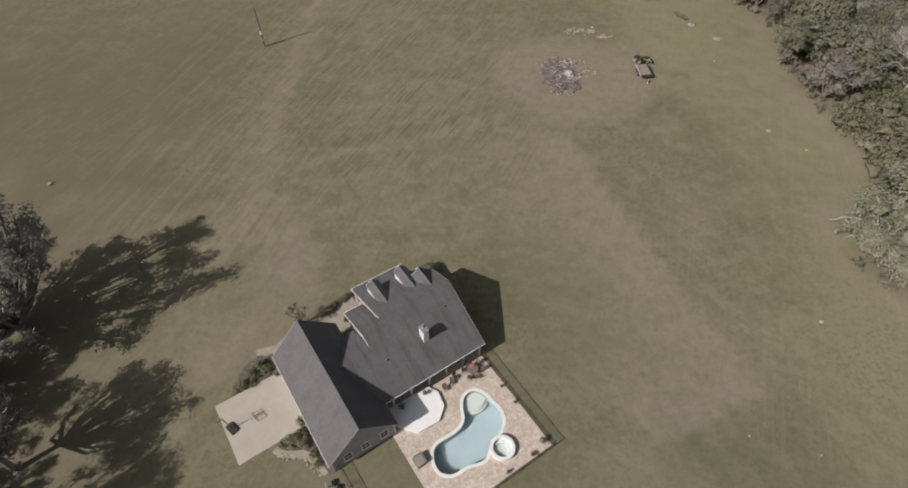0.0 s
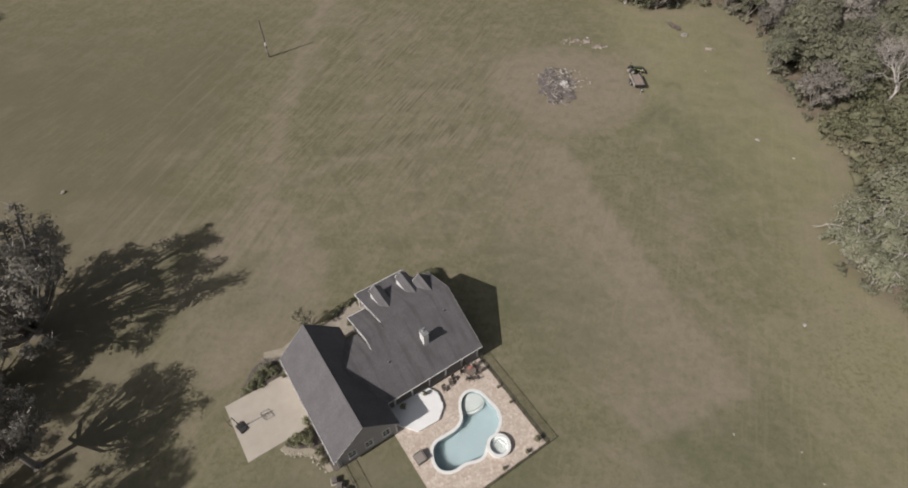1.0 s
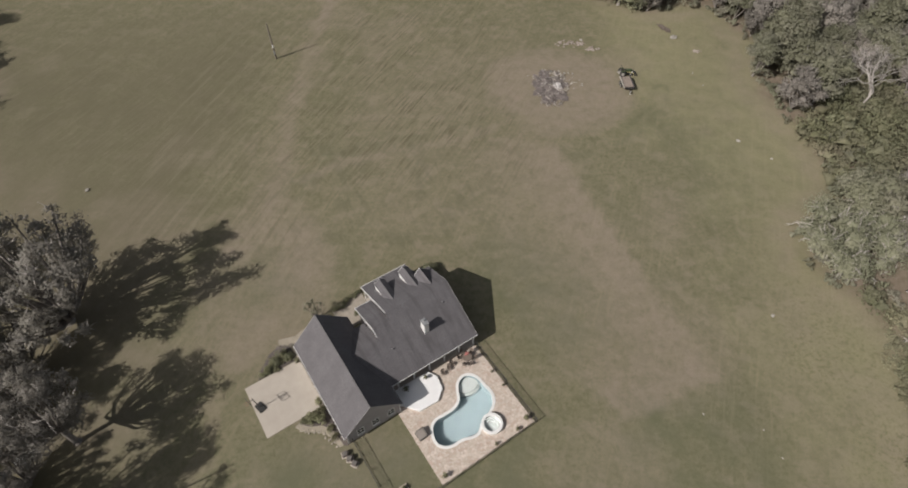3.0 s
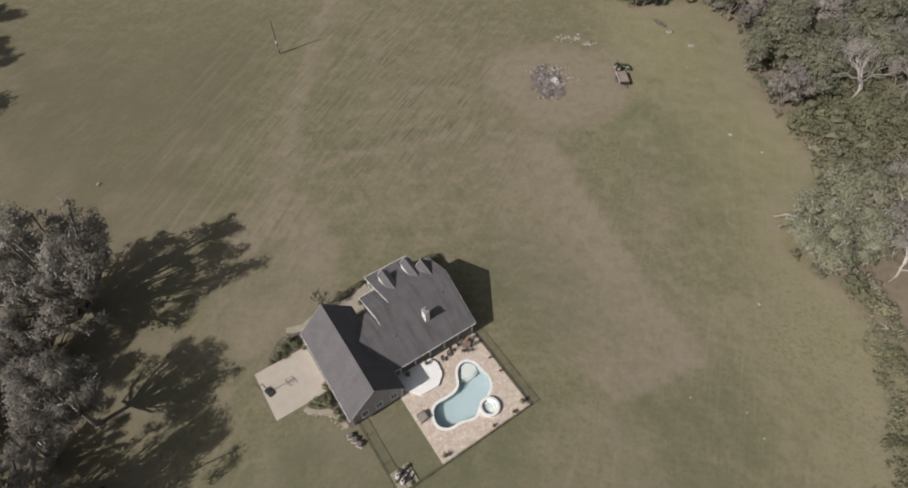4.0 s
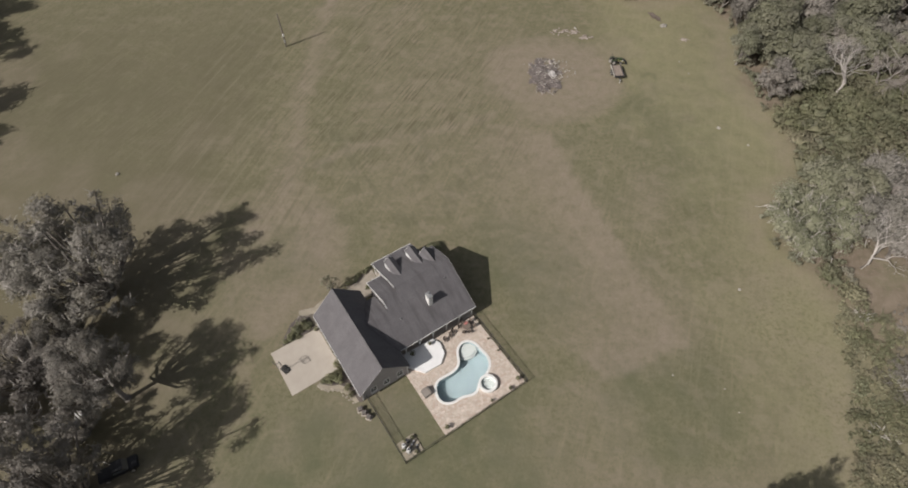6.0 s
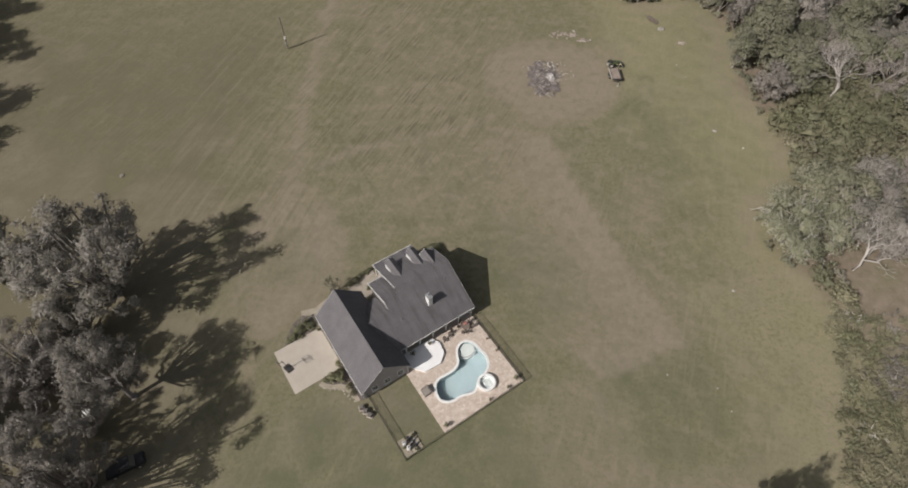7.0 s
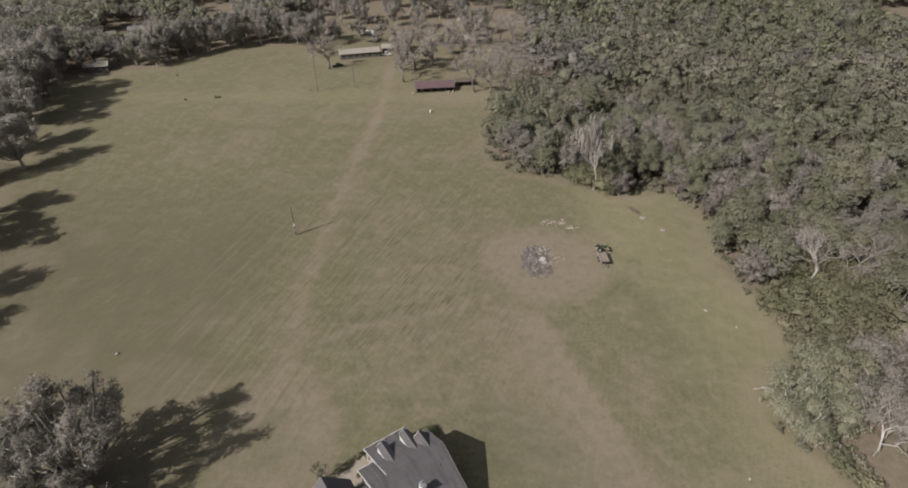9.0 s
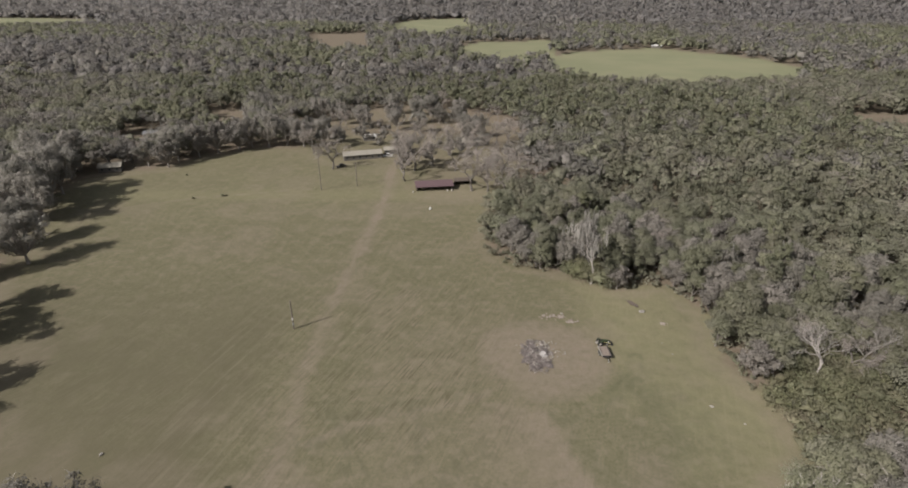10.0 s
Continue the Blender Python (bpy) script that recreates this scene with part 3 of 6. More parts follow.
def build_ground():
    xs, ys = spread(-120, 72, 1.35, 4900, 1.055, 1.06), spread(-26, 190, 1.35, 4900, 1.045, 1.3)
    X, Y = np.meshgrid(xs, ys)
    rise = (lattice(X, Y, 38, 3) - 0.5) * 0.35 + (lattice(X, Y, 9, 4) - 0.5) * 0.06
    local_x, local_y = (X + 12.6) * CU + (Y - 19.0) * SU, -(X + 12.6) * SU + (Y - 19.0) * CU
    flat = soft(np.maximum(np.abs(local_x - 7) - 16, np.abs(local_y - 5) - 17), 0, 10)
    yard_d = np.hypot(X - 21, Y - 93)
    Z = rise * flat * soft(1500 - np.hypot(X, Y), 0, 800) - 0.03
    n, k = len(ys), len(xs)
    idx = np.arange(n * k).reshape(n, k)
    faces = np.stack([idx[:-1, :-1], idx[:-1, 1:], idx[1:, 1:], idx[1:, :-1]], -1).reshape(-1, 4)
    # the pool's pit is left open
    fx, fy = X.ravel()[faces].mean(1), Y.ravel()[faces].mean(1)
    lx, ly = (fx + 12.6) * CU + (fy - 19.0) * SU, -(fx + 12.6) * SU + (fy - 19.0) * CU
    faces = faces[~((lx > 7.6) & (lx < 19.6) & (ly > -9.4) & (ly < 1.4))]
    me = mesh_from("ground", np.stack([X, Y, Z], -1).reshape(-1, 3), faces, GROUND, True)
    wob = (lattice(X, Y, 6, 11) - 0.5) * 2 + (lattice(X, Y, 2.2, 12) - 0.5)
    d = near_line(X, Y, TRACK)
    track = np.maximum(soft(2.3 + wob * 0.9 - d, 0, 1.3) * (0.62 + 0.38 * soft(Y, 80, 170)), soft(4.2 + wob * 2.4 - d, 0, 3.0) * 0.4) * (0.55 + 0.45 * lattice(X, Y, 4, 13)) * soft(Y, 30, 55) * (0.7 + 0.3 * lattice(X, Y, 11, 41))
    ring = soft(16.5 + wob * 1.6 - yard_d, 0, 5.0) * 0.64 + soft(1.6 - np.abs(yard_d - 15.0 - wob * 0.5), 0, 1.4) * 0.22
    hay = soft(28 - np.abs(X), 0, 14) * soft(Y, 40, 60) * soft(125 - Y, 0, 30) * (0.10 + 0.16 * lattice(X, Y, 8, 42))
    burnt = soft(6.5 + wob - yard_d, 0, 3) * 0.25
    strip_edge = [(8, 78), (20, 74), (23.5, 63), (31, 42), (36.6, 27.5), (29.5, 24.2), (22, 21), (13, 31), (4, 48), (-6, 62)]
    strip_in = inside(X, Y, strip_edge) * soft(near_line(X, Y, strip_edge[1:7]) + 0.15 * wob, 0, 1.2)
    strip = strip_in * (0.34 + 0.26 * soft(12 - near_line(X, Y, strip_edge[1:7]), 0, 9)) * soft(X + 0.35 * Y, 12, 36)
    beside = soft(7 - near_line(X, Y, strip_edge[1:5]) + wob, 0, 5) * (1 - inside(X, Y, strip_edge)) * soft(X, 16, 24)
    path = soft(1.9 + wob * 0.5 - near_line(X, Y, [(-27, 66), (-20.7, 70.5), (-14.3, 72.5), (-7, 74.5), (1.5, 76.8), (8.2, 80.7)]), 0, 1.4) * 0.42
    verge = soft(2.2 + wob - near_line(X, Y, [(-24, 72.5), (-14.5, 75.5), (-7.4, 77.6), (1, 80), (6, 83.5)]), 0, 2)
    wheels = soft(0.9 - np.abs(near_line(X, Y, [(22, 73.5), (25.2, 73.9), (30.4, 76.3), (35.8, 80.8), (40.8, 86.2), (43.5, 93)]) - 1.3), 0, 0.9)
    drive = soft(9 - np.hypot(X + 31, Y - 34), 0, 8) * 0.35
    dry = soft(17 - np.hypot((X + 29) * 1.2, (Y - 44) * 0.8) + 2 * wob, 0, 9) * (0.2 + 0.5 * lattice(X, Y, 5, 51))
    oakdirt = soft(26 - np.hypot(X + 54, (Y - 20) * 0.8), 0, 14) * 0.42 * lattice(X, Y, 7, 14)
    weedy = soft(X - 41 - 4 * wob, 0, 6) * soft(48 - Y, 0, 8) * 0.35 * lattice(X, Y, 5, 15)
    edge = soft(4.0 + wob * 1.5 - near_line(X, Y, MEADOW), 0, 4) * 0.35
    barnyard = soft(14 - np.hypot((X - 2) * 0.6, Y - 203), 0, 8) * 0.4
    farline = soft(1.2 - np.abs(near_line(X, Y, [(-150, 180), (-105, 201), (-58, 213)])), 0, 1.2) * 0.5
    patch = soft(lattice(X, Y, 17, 16) * 0.6 + lattice(X, Y, 6, 17) * 0.4, 0.5, 0.75) * 0.24
    attrs = {
        "bare": np.clip(np.maximum.reduce([track, ring, burnt, strip, path, drive, dry, oakdirt, weedy, edge, barnyard, farline, patch, hay]), 0, 1),
        "lush": np.clip(soft(14 - np.hypot(X - 30, Y - 18), 0, 9) * 0.75 + soft(10 - np.hypot(X - 9, Y - 47), 0, 7) * 0.7 + soft(7 - np.abs(X - 43 + (Y - 70) * 0.06), 0, 6) * soft(95 - Y, 0, 20) * soft(Y, 40, 60) * 0.1
                        + soft(9 - np.hypot(X - 40, Y - 83), 0, 6) * 0.25 + soft(22 - np.hypot(X + 2, Y - 8), 0, 12) * 0.95 + soft(16 - np.hypot(X + 20, Y - 8), 0, 10) * 0.95 + soft(12 - np.hypot(X - 14, Y - 40), 0, 9) * 0.9 + soft(8 - np.hypot(X + 27, Y - 43), 0, 8) * 0.5
                        + 0.22 * beside + 0.5 * verge + 0.55 * wheels + soft(lattice(X, Y, 23, 18), 0.55, 0.9) * 0.28 * (1 - 0.8 * soft(Y, 50, 66) * soft(22 - X, 0, 10)), 0, 1),
        "woods": np.clip((~inside(X, Y, MEADOW)) * soft(near_line(X, Y, MEADOW) + wob * 1.5, 1.5, 5.0) - 0.75 * inside(X, Y, YARD) - 0.25 * inside(X, Y, PARKLAND), 0, 1),
        "streak": soft(Y, 55, 75) * soft(22 - X, 0, 12) * soft(150 - Y, 0, 40) * (0.35 + 0.65 * soft(30 - np.abs(X + 12), 0, 24)),
        "rows": soft(-18 - X, 0, 8) * soft(X, -66, -48) * soft(Y, 42, 56) * soft(140 - Y, 0, 40),
        "gold": np.clip(soft(X - 35 + 9 * soft(Y, 60, 90) - 5 * wob, 0, 18) * 0.68 + soft(10 - np.abs(Y - 205), 0, 8) * 0.3 + soft(Y - 150, 0, 60) * 0.25, 0, 1) * (0.5 + 0.5 * lattice(X, Y, 12, 19)),
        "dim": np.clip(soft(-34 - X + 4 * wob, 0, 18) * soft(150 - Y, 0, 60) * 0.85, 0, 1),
        "fan": soft(22 - np.abs(Y - 62), 0, 10) * soft(25 - np.abs(X + 12), 0, 10),
    }
    rough_grass = inside(X, Y, [(48, -60), (53, 8), (57, 19), (60, 30), (62, 36), (66, 39), (78, 43), (90, 46), (140, 40), (140, -60)])
    attrs["woods"] = np.where(rough_grass, 0.75 * soft(lattice(X, Y, 11, 31), 0.55, 0.8), attrs["woods"])
    attrs["lush"] = np.where(rough_grass, 0.4 + 0.6 * lattice(X, Y, 7, 32), attrs["lush"])
    patch_e = soft(15 - np.hypot(X - 74, (Y - 39) * 1.2) + wob, 0, 5)
    attrs["woods"] = np.maximum(attrs["woods"], patch_e * 0.9)
    attrs["lush"] = attrs["lush"] * (1 - patch_e)
    attrs["weeds"] = np.clip(soft(X - 42 - 3 * wob, 0, 9) * soft(50 - Y, 0, 8) * (0.3 + 0.7 * lattice(X, Y, 6, 26)) * inside(X, Y, MEADOW) + 0.5 * rough_grass, 0, 1)
    past = np.zeros(X.shape)
    for p in PASTURES:
        past = np.maximum(past, inside(X, Y, p))
    attrs["pasture"] = past
    for p in PASTURES:
        attrs["woods"] = attrs["woods"] * (1 - inside(X, Y, p))
    for name, v in attrs.items():
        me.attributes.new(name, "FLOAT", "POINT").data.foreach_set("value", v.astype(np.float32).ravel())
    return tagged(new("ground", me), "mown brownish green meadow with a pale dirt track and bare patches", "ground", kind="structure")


TURN = radians(33.8)
CU, SU = math.cos(TURN), math.sin(TURN)
HOUSE = pose(-12.6, 19.0, 0, 0, 0, 33.8)


def H(u, v, z=0, turn=0):
    """A place by the house's own axes: u along its front, v from the pool towards the front."""
    return HOUSE @ pose(u, v, z, 0, 0, turn)


build_ground()


# ---- house ----
house = thing("house", HOUSE, "grey-sided house with dark shingled gable roofs and white trim", "house")


def chevron(a0, z0, ar, zr, a1, z1, t=0.2):
    return [(a0, z0), (ar, zr), (a1, z1), (a1, z1 - t), (ar, zr - t), (a0, z0 - t)]


# walls
G_RIDGE, G_PITCH = 6.9, 1.06
gz = lambda u: G_RIDGE - G_PITCH * abs(u - 3.2)
part("wall", prism(bmesh.new(), [(-0.45, -0.1), (6.85, -0.1), (6.85, gz(6.85) - 0.22), (3.2, G_RIDGE - 0.22), (-0.45, gz(-0.45) - 0.22)], "y", 0.3, 15.0), SIDING, house, "grey lap siding of the garage wing")
part("wall", prism(bmesh.new(), [(5.0, -0.1), (16.6, -0.1), (16.6, 3.45), (10.4, 6.37), (3.0, 2.6), (5.0, 2.6)], "x", 11.45, 18.5), SIDING, house)
part("wall", prism(bmesh.new(), [(5.0, -0.1), (14.9, -0.1), (14.9, 4.25), (10.4, 6.37), (3.0, 2.6), (5.0, 2.6)], "x", 18.5, 20.4), SIDING, house)
part("wall", prism(bmesh.new(), [(5.0, -0.1), (14.9, -0.1), (14.9, 3.6), (9.6, 5.97), (3.0, 2.6), (5.0, 2.6)], "x", 8.9, 11.45), SIDING, house)
part("wall", prism(bmesh.new(), [(5.0, -0.1), (12.2, -0.1), (12.2, 3.1), (8.0, 5.1), (3.0, 2.6), (5.0, 2.6)], "x", 6.85, 8.9), SIDING, house)
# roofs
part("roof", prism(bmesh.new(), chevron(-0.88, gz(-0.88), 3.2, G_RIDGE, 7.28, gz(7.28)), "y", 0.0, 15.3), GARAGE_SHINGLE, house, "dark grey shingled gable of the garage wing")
part("roof", prism(bmesh.new(), chevron(2.75, 2.7, 10.4, 6.6, 18.6, 2.88), "x", 11.15, 18.6), SHINGLE, house)
part("roof", prism(bmesh.new(), chevron(2.75, 2.7, 10.4, 6.6, 15.3, 4.38), "x", 18.6, 20.75), SHINGLE, house)
part("roof", prism(bmesh.new(), chevron(2.75, 2.7, 9.6, 6.19, 15.3, 3.65), "x", 8.6, 11.15), SHINGLE, house)
part("roof", prism(bmesh.new(), chevron(2.75, 2.7, 8.0, 5.37, 12.9, 2.95), "x", 4.0, 8.6), SHINGLE, house)
# ridge caps
for x0, x1, v, z in ((11.15, 20.75, 10.4, 6.6), (8.6, 11.13, 9.6, 6.19), (4.8, 8.58, 8.0, 5.37)):
    part("ridge_cap", prism(bmesh.new(), [(v - 0.16, z - 0.05), (v, z + 0.035), (v + 0.16, z - 0.05), (v, z - 0.02)], "x", x0, x1), SHINGLE, house)
part("ridge_cap", prism(bmesh.new(), [(3.04, G_RIDGE - 0.13), (3.2, G_RIDGE + 0.035), (3.36, G_RIDGE - 0.13), (3.2, G_RIDGE - 0.02)], "y", 0.0, 15.3), SHINGLE, house)
# white trim: rakes and fascias, a little proud of the roof's edge


def rake(pts, axis, c0, c1):
    part("rake_trim", prism(bmesh.new(), pts, axis, c0, c1), WHITE, house)


def slope_board(a0, z0, a1, z1, up=0.02, down=0.16):
    return [(a0, z0 + up), (a1, z1 + up), (a1, z1 - down), (a0, z0 - down)]


rake(slope_board(10.6, 6.51, 18.62, 2.88), "x", 11.09, 11.147)
rake(slope_board(8.5, 5.64, 9.6, 6.19), "x", 8.54, 8.597)
rake(slope_board(9.6, 6.19, 15.32, 3.65), "x", 8.54, 8.597)
for c in (-0.035, 15.302):
    for a in ((-0.9, gz(-0.9), 3.2, G_RIDGE), (3.2, G_RIDGE, 7.3, gz(7.3))):
        part("rake_trim", prism(bmesh.new(), slope_board(*a, 0.0), "y", c, c + 0.033), SIDING, house)
for a in ((2.75, 2.7, 10.4, 6.6), (10.4, 6.6, 15.3, 4.38)):
    part("rake_trim", prism(bmesh.new(), slope_board(*a, 0.0), "x", 20.753, 20.78), SIDING, house)
part("gutter", B(7.3, 20.75, 2.675, 2.747, 2.54, 2.67, bevel=0.015), WHITE, house, "white eaves gutter over the back porch")
part("gutter", B(-0.955, -0.883, 0.0, 15.3, gz(-0.9) - 0.2, gz(-0.9) - 0.04, bevel=0.02), WHITE, house)
part("gutter", B(7.283, 7.34, 0.0, 3.0, gz(7.3) - 0.2, gz(7.3) - 0.04, bevel=0.02), WHITE, house)
part("gutter", B(11.15, 18.6, 18.603, 18.71, 2.70, 2.85, bevel=0.02), WHITE, house)
part("gutter", B(8.6, 11.09, 15.303, 15.41, 3.47, 3.62, bevel=0.02), WHITE, house)
for u, v in ((-0.5, 0.26), (6.87, 0.26)):
    part("corner_board", B(u - 0.08, u + 0.08, v - 0.04, v + 0.04, 0.0, 2.75 if u < 0 else 2.9), WHITE, house)
# back porch: posts, beam, floor
post = part("porch_post", B(-0.09, 0.09, -0.09, 0.09, 0.12, 2.36, bevel=0.01), WHITE, house, "white square porch post", m=pose(8.3, 3.1, 0))
for i in range(1, 6):
    again(post, pose(8.3 + i * 2.4, 3.1, 0))
part("porch_beam", B(7.6, 20.5, 3.0, 3.2, 2.36, 2.5), WHITE, house)
part("porch_floor", B(6.9, 20.5, 2.9, 5.0, 0.0, 0.12), CONCRETE, house)
front_post = part("porch_post", B(-0.1, 0.1, -0.1, 0.1, 0.12, 2.6, bevel=0.01), WHITE, house, m=pose(11.5, 18.3, 0))
for i in range(1, 4):
    again(front_post, pose(11.5 + i * 2.27, 18.3, 0))
part("porch_floor", B(11.3, 18.6, 16.6, 18.6, 0.0, 0.12), CONCRETE, house)


def window(m, w, h, label="white-framed sash window"):
    e = new("window")
    e.parent, e.matrix_basis = house, m
    tagged(e, label)
    fr = bmesh.new()
    for x0, x1, z0, z1 in ((-w / 2 - 0.08, -w / 2, -0.08, h + 0.08), (w / 2, w / 2 + 0.08, -0.08, h + 0.08), (-w / 2, w / 2, h, h + 0.08), (-w / 2, w / 2, -0.08, 0), (-w / 2, w / 2, h / 2 - 0.025, h / 2 + 0.025), (-0.02, 0.02, 0, h)):
        box(fr, x0, x1, -0.06, 0.02, z0, z1)
    part("window_frame", fr, WHITE, e)
    part("pane", B(-w / 2, w / 2, -0.02, 0.0, 0, h), GLASS, e)
    part("window_sill", B(-w / 2 - 0.12, w / 2 + 0.12, -0.12, 0.0, -0.13, -0.08), WHITE, e)
    return e


for u in (1.3, 3.4, 5.6):
    window(pose(u, 0.298, 1.0), 0.85, 1.25)
for u in (9.6, 14.6, 17.0, 19.2):
    window(pose(u, 4.998, 0.9), 1.0, 1.4)
for v in (7.5, 11.5):
    window(pose(20.402, v, 0.9, 0, 0, 90), 0.9, 1.4)
door = part("door", B(-0.48, 0.48, -0.05, 0.0, 0.12, 2.18), WHITE, house, "white panelled back door", m=pose(12.2, 4.998, 0))
part("door_handle", B(0.34, 0.4, -0.11, -0.05, 1.05, 1.1), DARKMETAL, door)
# garage doors towards the driveway
for v in (8.6, 12.2):
    gd = part("garage_door", B(-0.05, 0.0, -1.4, 1.4, 0.0, 2.15), WHITE, house, "white panelled garage door", m=pose(-0.452, v, 0))
    for k in range(4):
        part("door_panel", B(-0.075, -0.05, -1.32, 1.32, 0.06 + k * 0.53, 0.52 + k * 0.53), WHITE, gd)


def dormer(u, zr, v0, v1, half, pitch=1.12):
    e = new("dormer")
    e.parent, e.matrix_basis = house, pose(u, 0, 0)
    tagged(e, "gabled dormer with white cheeks")
    ze = zr - half * pitch
    w = half - 0.02
    wz = zr - w * pitch - 0.12
    part("dormer_wall", prism(bmesh.new(), [(-w, ze - 1.6), (w, ze - 1.6), (w, wz), (0, zr - 0.14), (-w, wz)], "y", v0 + 0.9, v1 - 0.2), WHITE, e)
    part("dormer_roof", prism(bmesh.new(), chevron(-half, ze, 0, zr, half, ze, 0.12), "y", v0, v1), SHINGLE, e)
    part("dormer_trim", prism(bmesh.new(), chevron(-half - 0.02, ze - 0.02, 0, zr + 0.02, half + 0.02, ze - 0.02, 0.22), "y", v1 + 0.002, v1 + 0.04), WHITE, e)
    part("pane", B(-0.4, 0.4, v1 - 0.2, v1 - 0.17, ze - 0.9, ze + 0.15), GLASS, e)


dormer(13.3, 5.74, 11.6, 16.45, 0.84, 0.72)
dormer(17.2, 5.74, 11.6, 16.45, 0.84, 0.72)
dormer(18.85, 6.3, 10.2, 14.5, 1.55, 1.0)

chim = new("chimney")
chim.parent, chim.matrix_basis = house, pose(14.72, 6.45, -0.75)
tagged(chim, "white-sided chimney with a metal cap")
part("chimney_stack", B(-0.35, 0.35, -0.5, 0.5, 4.6, 7.2, bevel=0.02), WHITE, chim)
part("chimney_cap", B(-0.4, 0.4, -0.55, 0.55, 7.2, 7.28, bevel=0.01), GREYMETAL, chim)
part("flue", rod(bmesh.new(), (0, 0.2, 7.28), (0, 0.2, 7.6), 0.16, sides=12), GREYMETAL, chim)
for u, v in ((18.6, 8.2), (9.6, 6.3), (6.3, 8.2)):
    z = 2.7 + 0.51 * (v - 2.75) if u > 7.3 else gz(u)
    part("vent_pipe", rod(bmesh.new(), (u, v, z - 0.1), (u, v, z + 0.35), 0.06), GREYMETAL, house)

# ---- driveway, patio, pool ----
tagged(part("driveway", B(-8.8, -0.95, 6.6, 14.6, -0.3, 0.05, bevel=0.02), CONCRETE, None, m=HOUSE), "pale tan concrete driveway pad beside the garage", "driveway", kind="structure")
walkway = bmesh.new()
prism(walkway, [(-1.2, 14.62), (-0.5, 14.62), (-0.4, 16.2), (0.4, 17.2), (2.2, 17.6), (4.6, 17.6), (4.6, 18.7), (2.0, 18.8), (0.0, 18.3), (-2.2, 19.0), (-2.5, 18.3), (-1.1, 17.2)], "z", -0.2, 0.045)
tagged(part("walkway", walkway, PEASTONE, None, m=HOUSE), "curved tan gravel walk to the front door", "path", kind="structure")


def closed_curve(pts, per=10):
    out, n = [], len(pts)
    for i in range(n):
        p0, p1, p2, p3 = (Vector(pts[(i + k - 1) % n]) for k in range(4))
        for j in range(per):
            t = j / per
            out.append(0.5 * ((2 * p1) + (p2 - p0) * t + (2 * p0 - 5 * p1 + 4 * p2 - p3) * t * t + (3 * p1 - p0 - 3 * p2 + p3) * t ** 3))
    return out


def offset(curve, d):
    n, out = len(curve), []
    for i, p in enumerate(curve):
        t = (curve[(i + 1) % n] - curve[i - 1]).normalized()
        out.append(p + Vector((t.y, -t.x)) * d)
    return out


POOL = closed_curve([(17.3, -0.3), (16.25, 0.02), (15.13, -0.4), (14.4, -1.35), (13.8, -2.5), (12.75, -3.05), (11.4, -3.08), (10.0, -3.05), (9.0, -3.6), (8.35, -4.9), (8.35, -6.15), (9.1, -7.05), (10.1, -7.4), (11.35, -7.45), (12.7, -7.9), (13.65, -7.9), (14.6, -7.3), (16.3, -6.55), (17.15, -6.1), (17.9, -5.4), (18.35, -4.15), (18.2, -2.75), (18.0, -1.3)], 6)
if sum(a.x * b.y - b.x * a.y for a, b in zip(POOL, POOL[1:] + POOL[:1])) < 0:
    POOL.reverse()
RIM = offset(POOL, -0.36)         # the water's edge, inside the coping


def strip_between(bm, a, za, b, zb):
    n = len(a)
    va, vb = [bm.verts.new((*p, za)) for p in a], [bm.verts.new((*p, zb)) for p in b]
    for i in range(n):
        bm.faces.new((va[i], va[(i + 1) % n], vb[(i + 1) % n], vb[i]))
    return va, vb


# patio slab, with a hole for the pool
bm = bmesh.new()
outer = [bm.verts.new((*p, 0.06)) for p in ((6.45, 2.85), (6.45, -10.45), (20.4, -10.45), (20.4, 2.85))]
inner = [bm.verts.new((*p, 0.06)) for p in offset(POOL, -0.1)]
edges = [bm.edges.new((r[i], r[(i + 1) % len(r)])) for r in (outer, inner) for i in range(len(r))]
bmesh.ops.triangle_fill(bm, use_beauty=True, use_dissolve=False, edges=edges)
low = [bm.verts.new((v.co.x, v.co.y, -0.3)) for v in outer]
for i in range(4):
    bm.faces.new((outer[i], outer[(i + 1) % 4], low[(i + 1) % 4], low[i]))
tagged(part("patio", bm, PAVER, None, m=HOUSE), "tan and pink tumbled paver patio round the pool", "patio", kind="structure")

pool = thing("swimming_pool", HOUSE, "curved in-ground swimming pool with white coping and pale blue water", "pool")
bm = bmesh.new()
a, b = strip_between(bm, RIM, 0.02, offset(RIM, -0.06), -1.15)
bm.faces.new(b)
part("basin", bm, PLASTER, pool)
bm = bmesh.new()
va, vb = strip_between(bm, POOL, 0.12, RIM, 0.12)
n = len(POOL)
lo_a, lo_b = [bm.verts.new((*p, 0.03)) for p in POOL], [bm.verts.new((*p, 0.0)) for p in RIM]
for i in range(n):
    j = (i + 1) % n
    bm.faces.new((va[i], va[j], lo_a[j], lo_a[i]))
    bm.faces.new((vb[i], vb[j], lo_b[j], lo_b[i]))
part("coping", bm, COPING, pool, "white rounded coping")
bm = bmesh.new()
bm.faces.new([bm.verts.new((*p, -0.12)) for p in offset(RIM, 0.02)])
water = part("water", bm, WATER, pool, "clear pale blue water")
water.visible_shadow = False
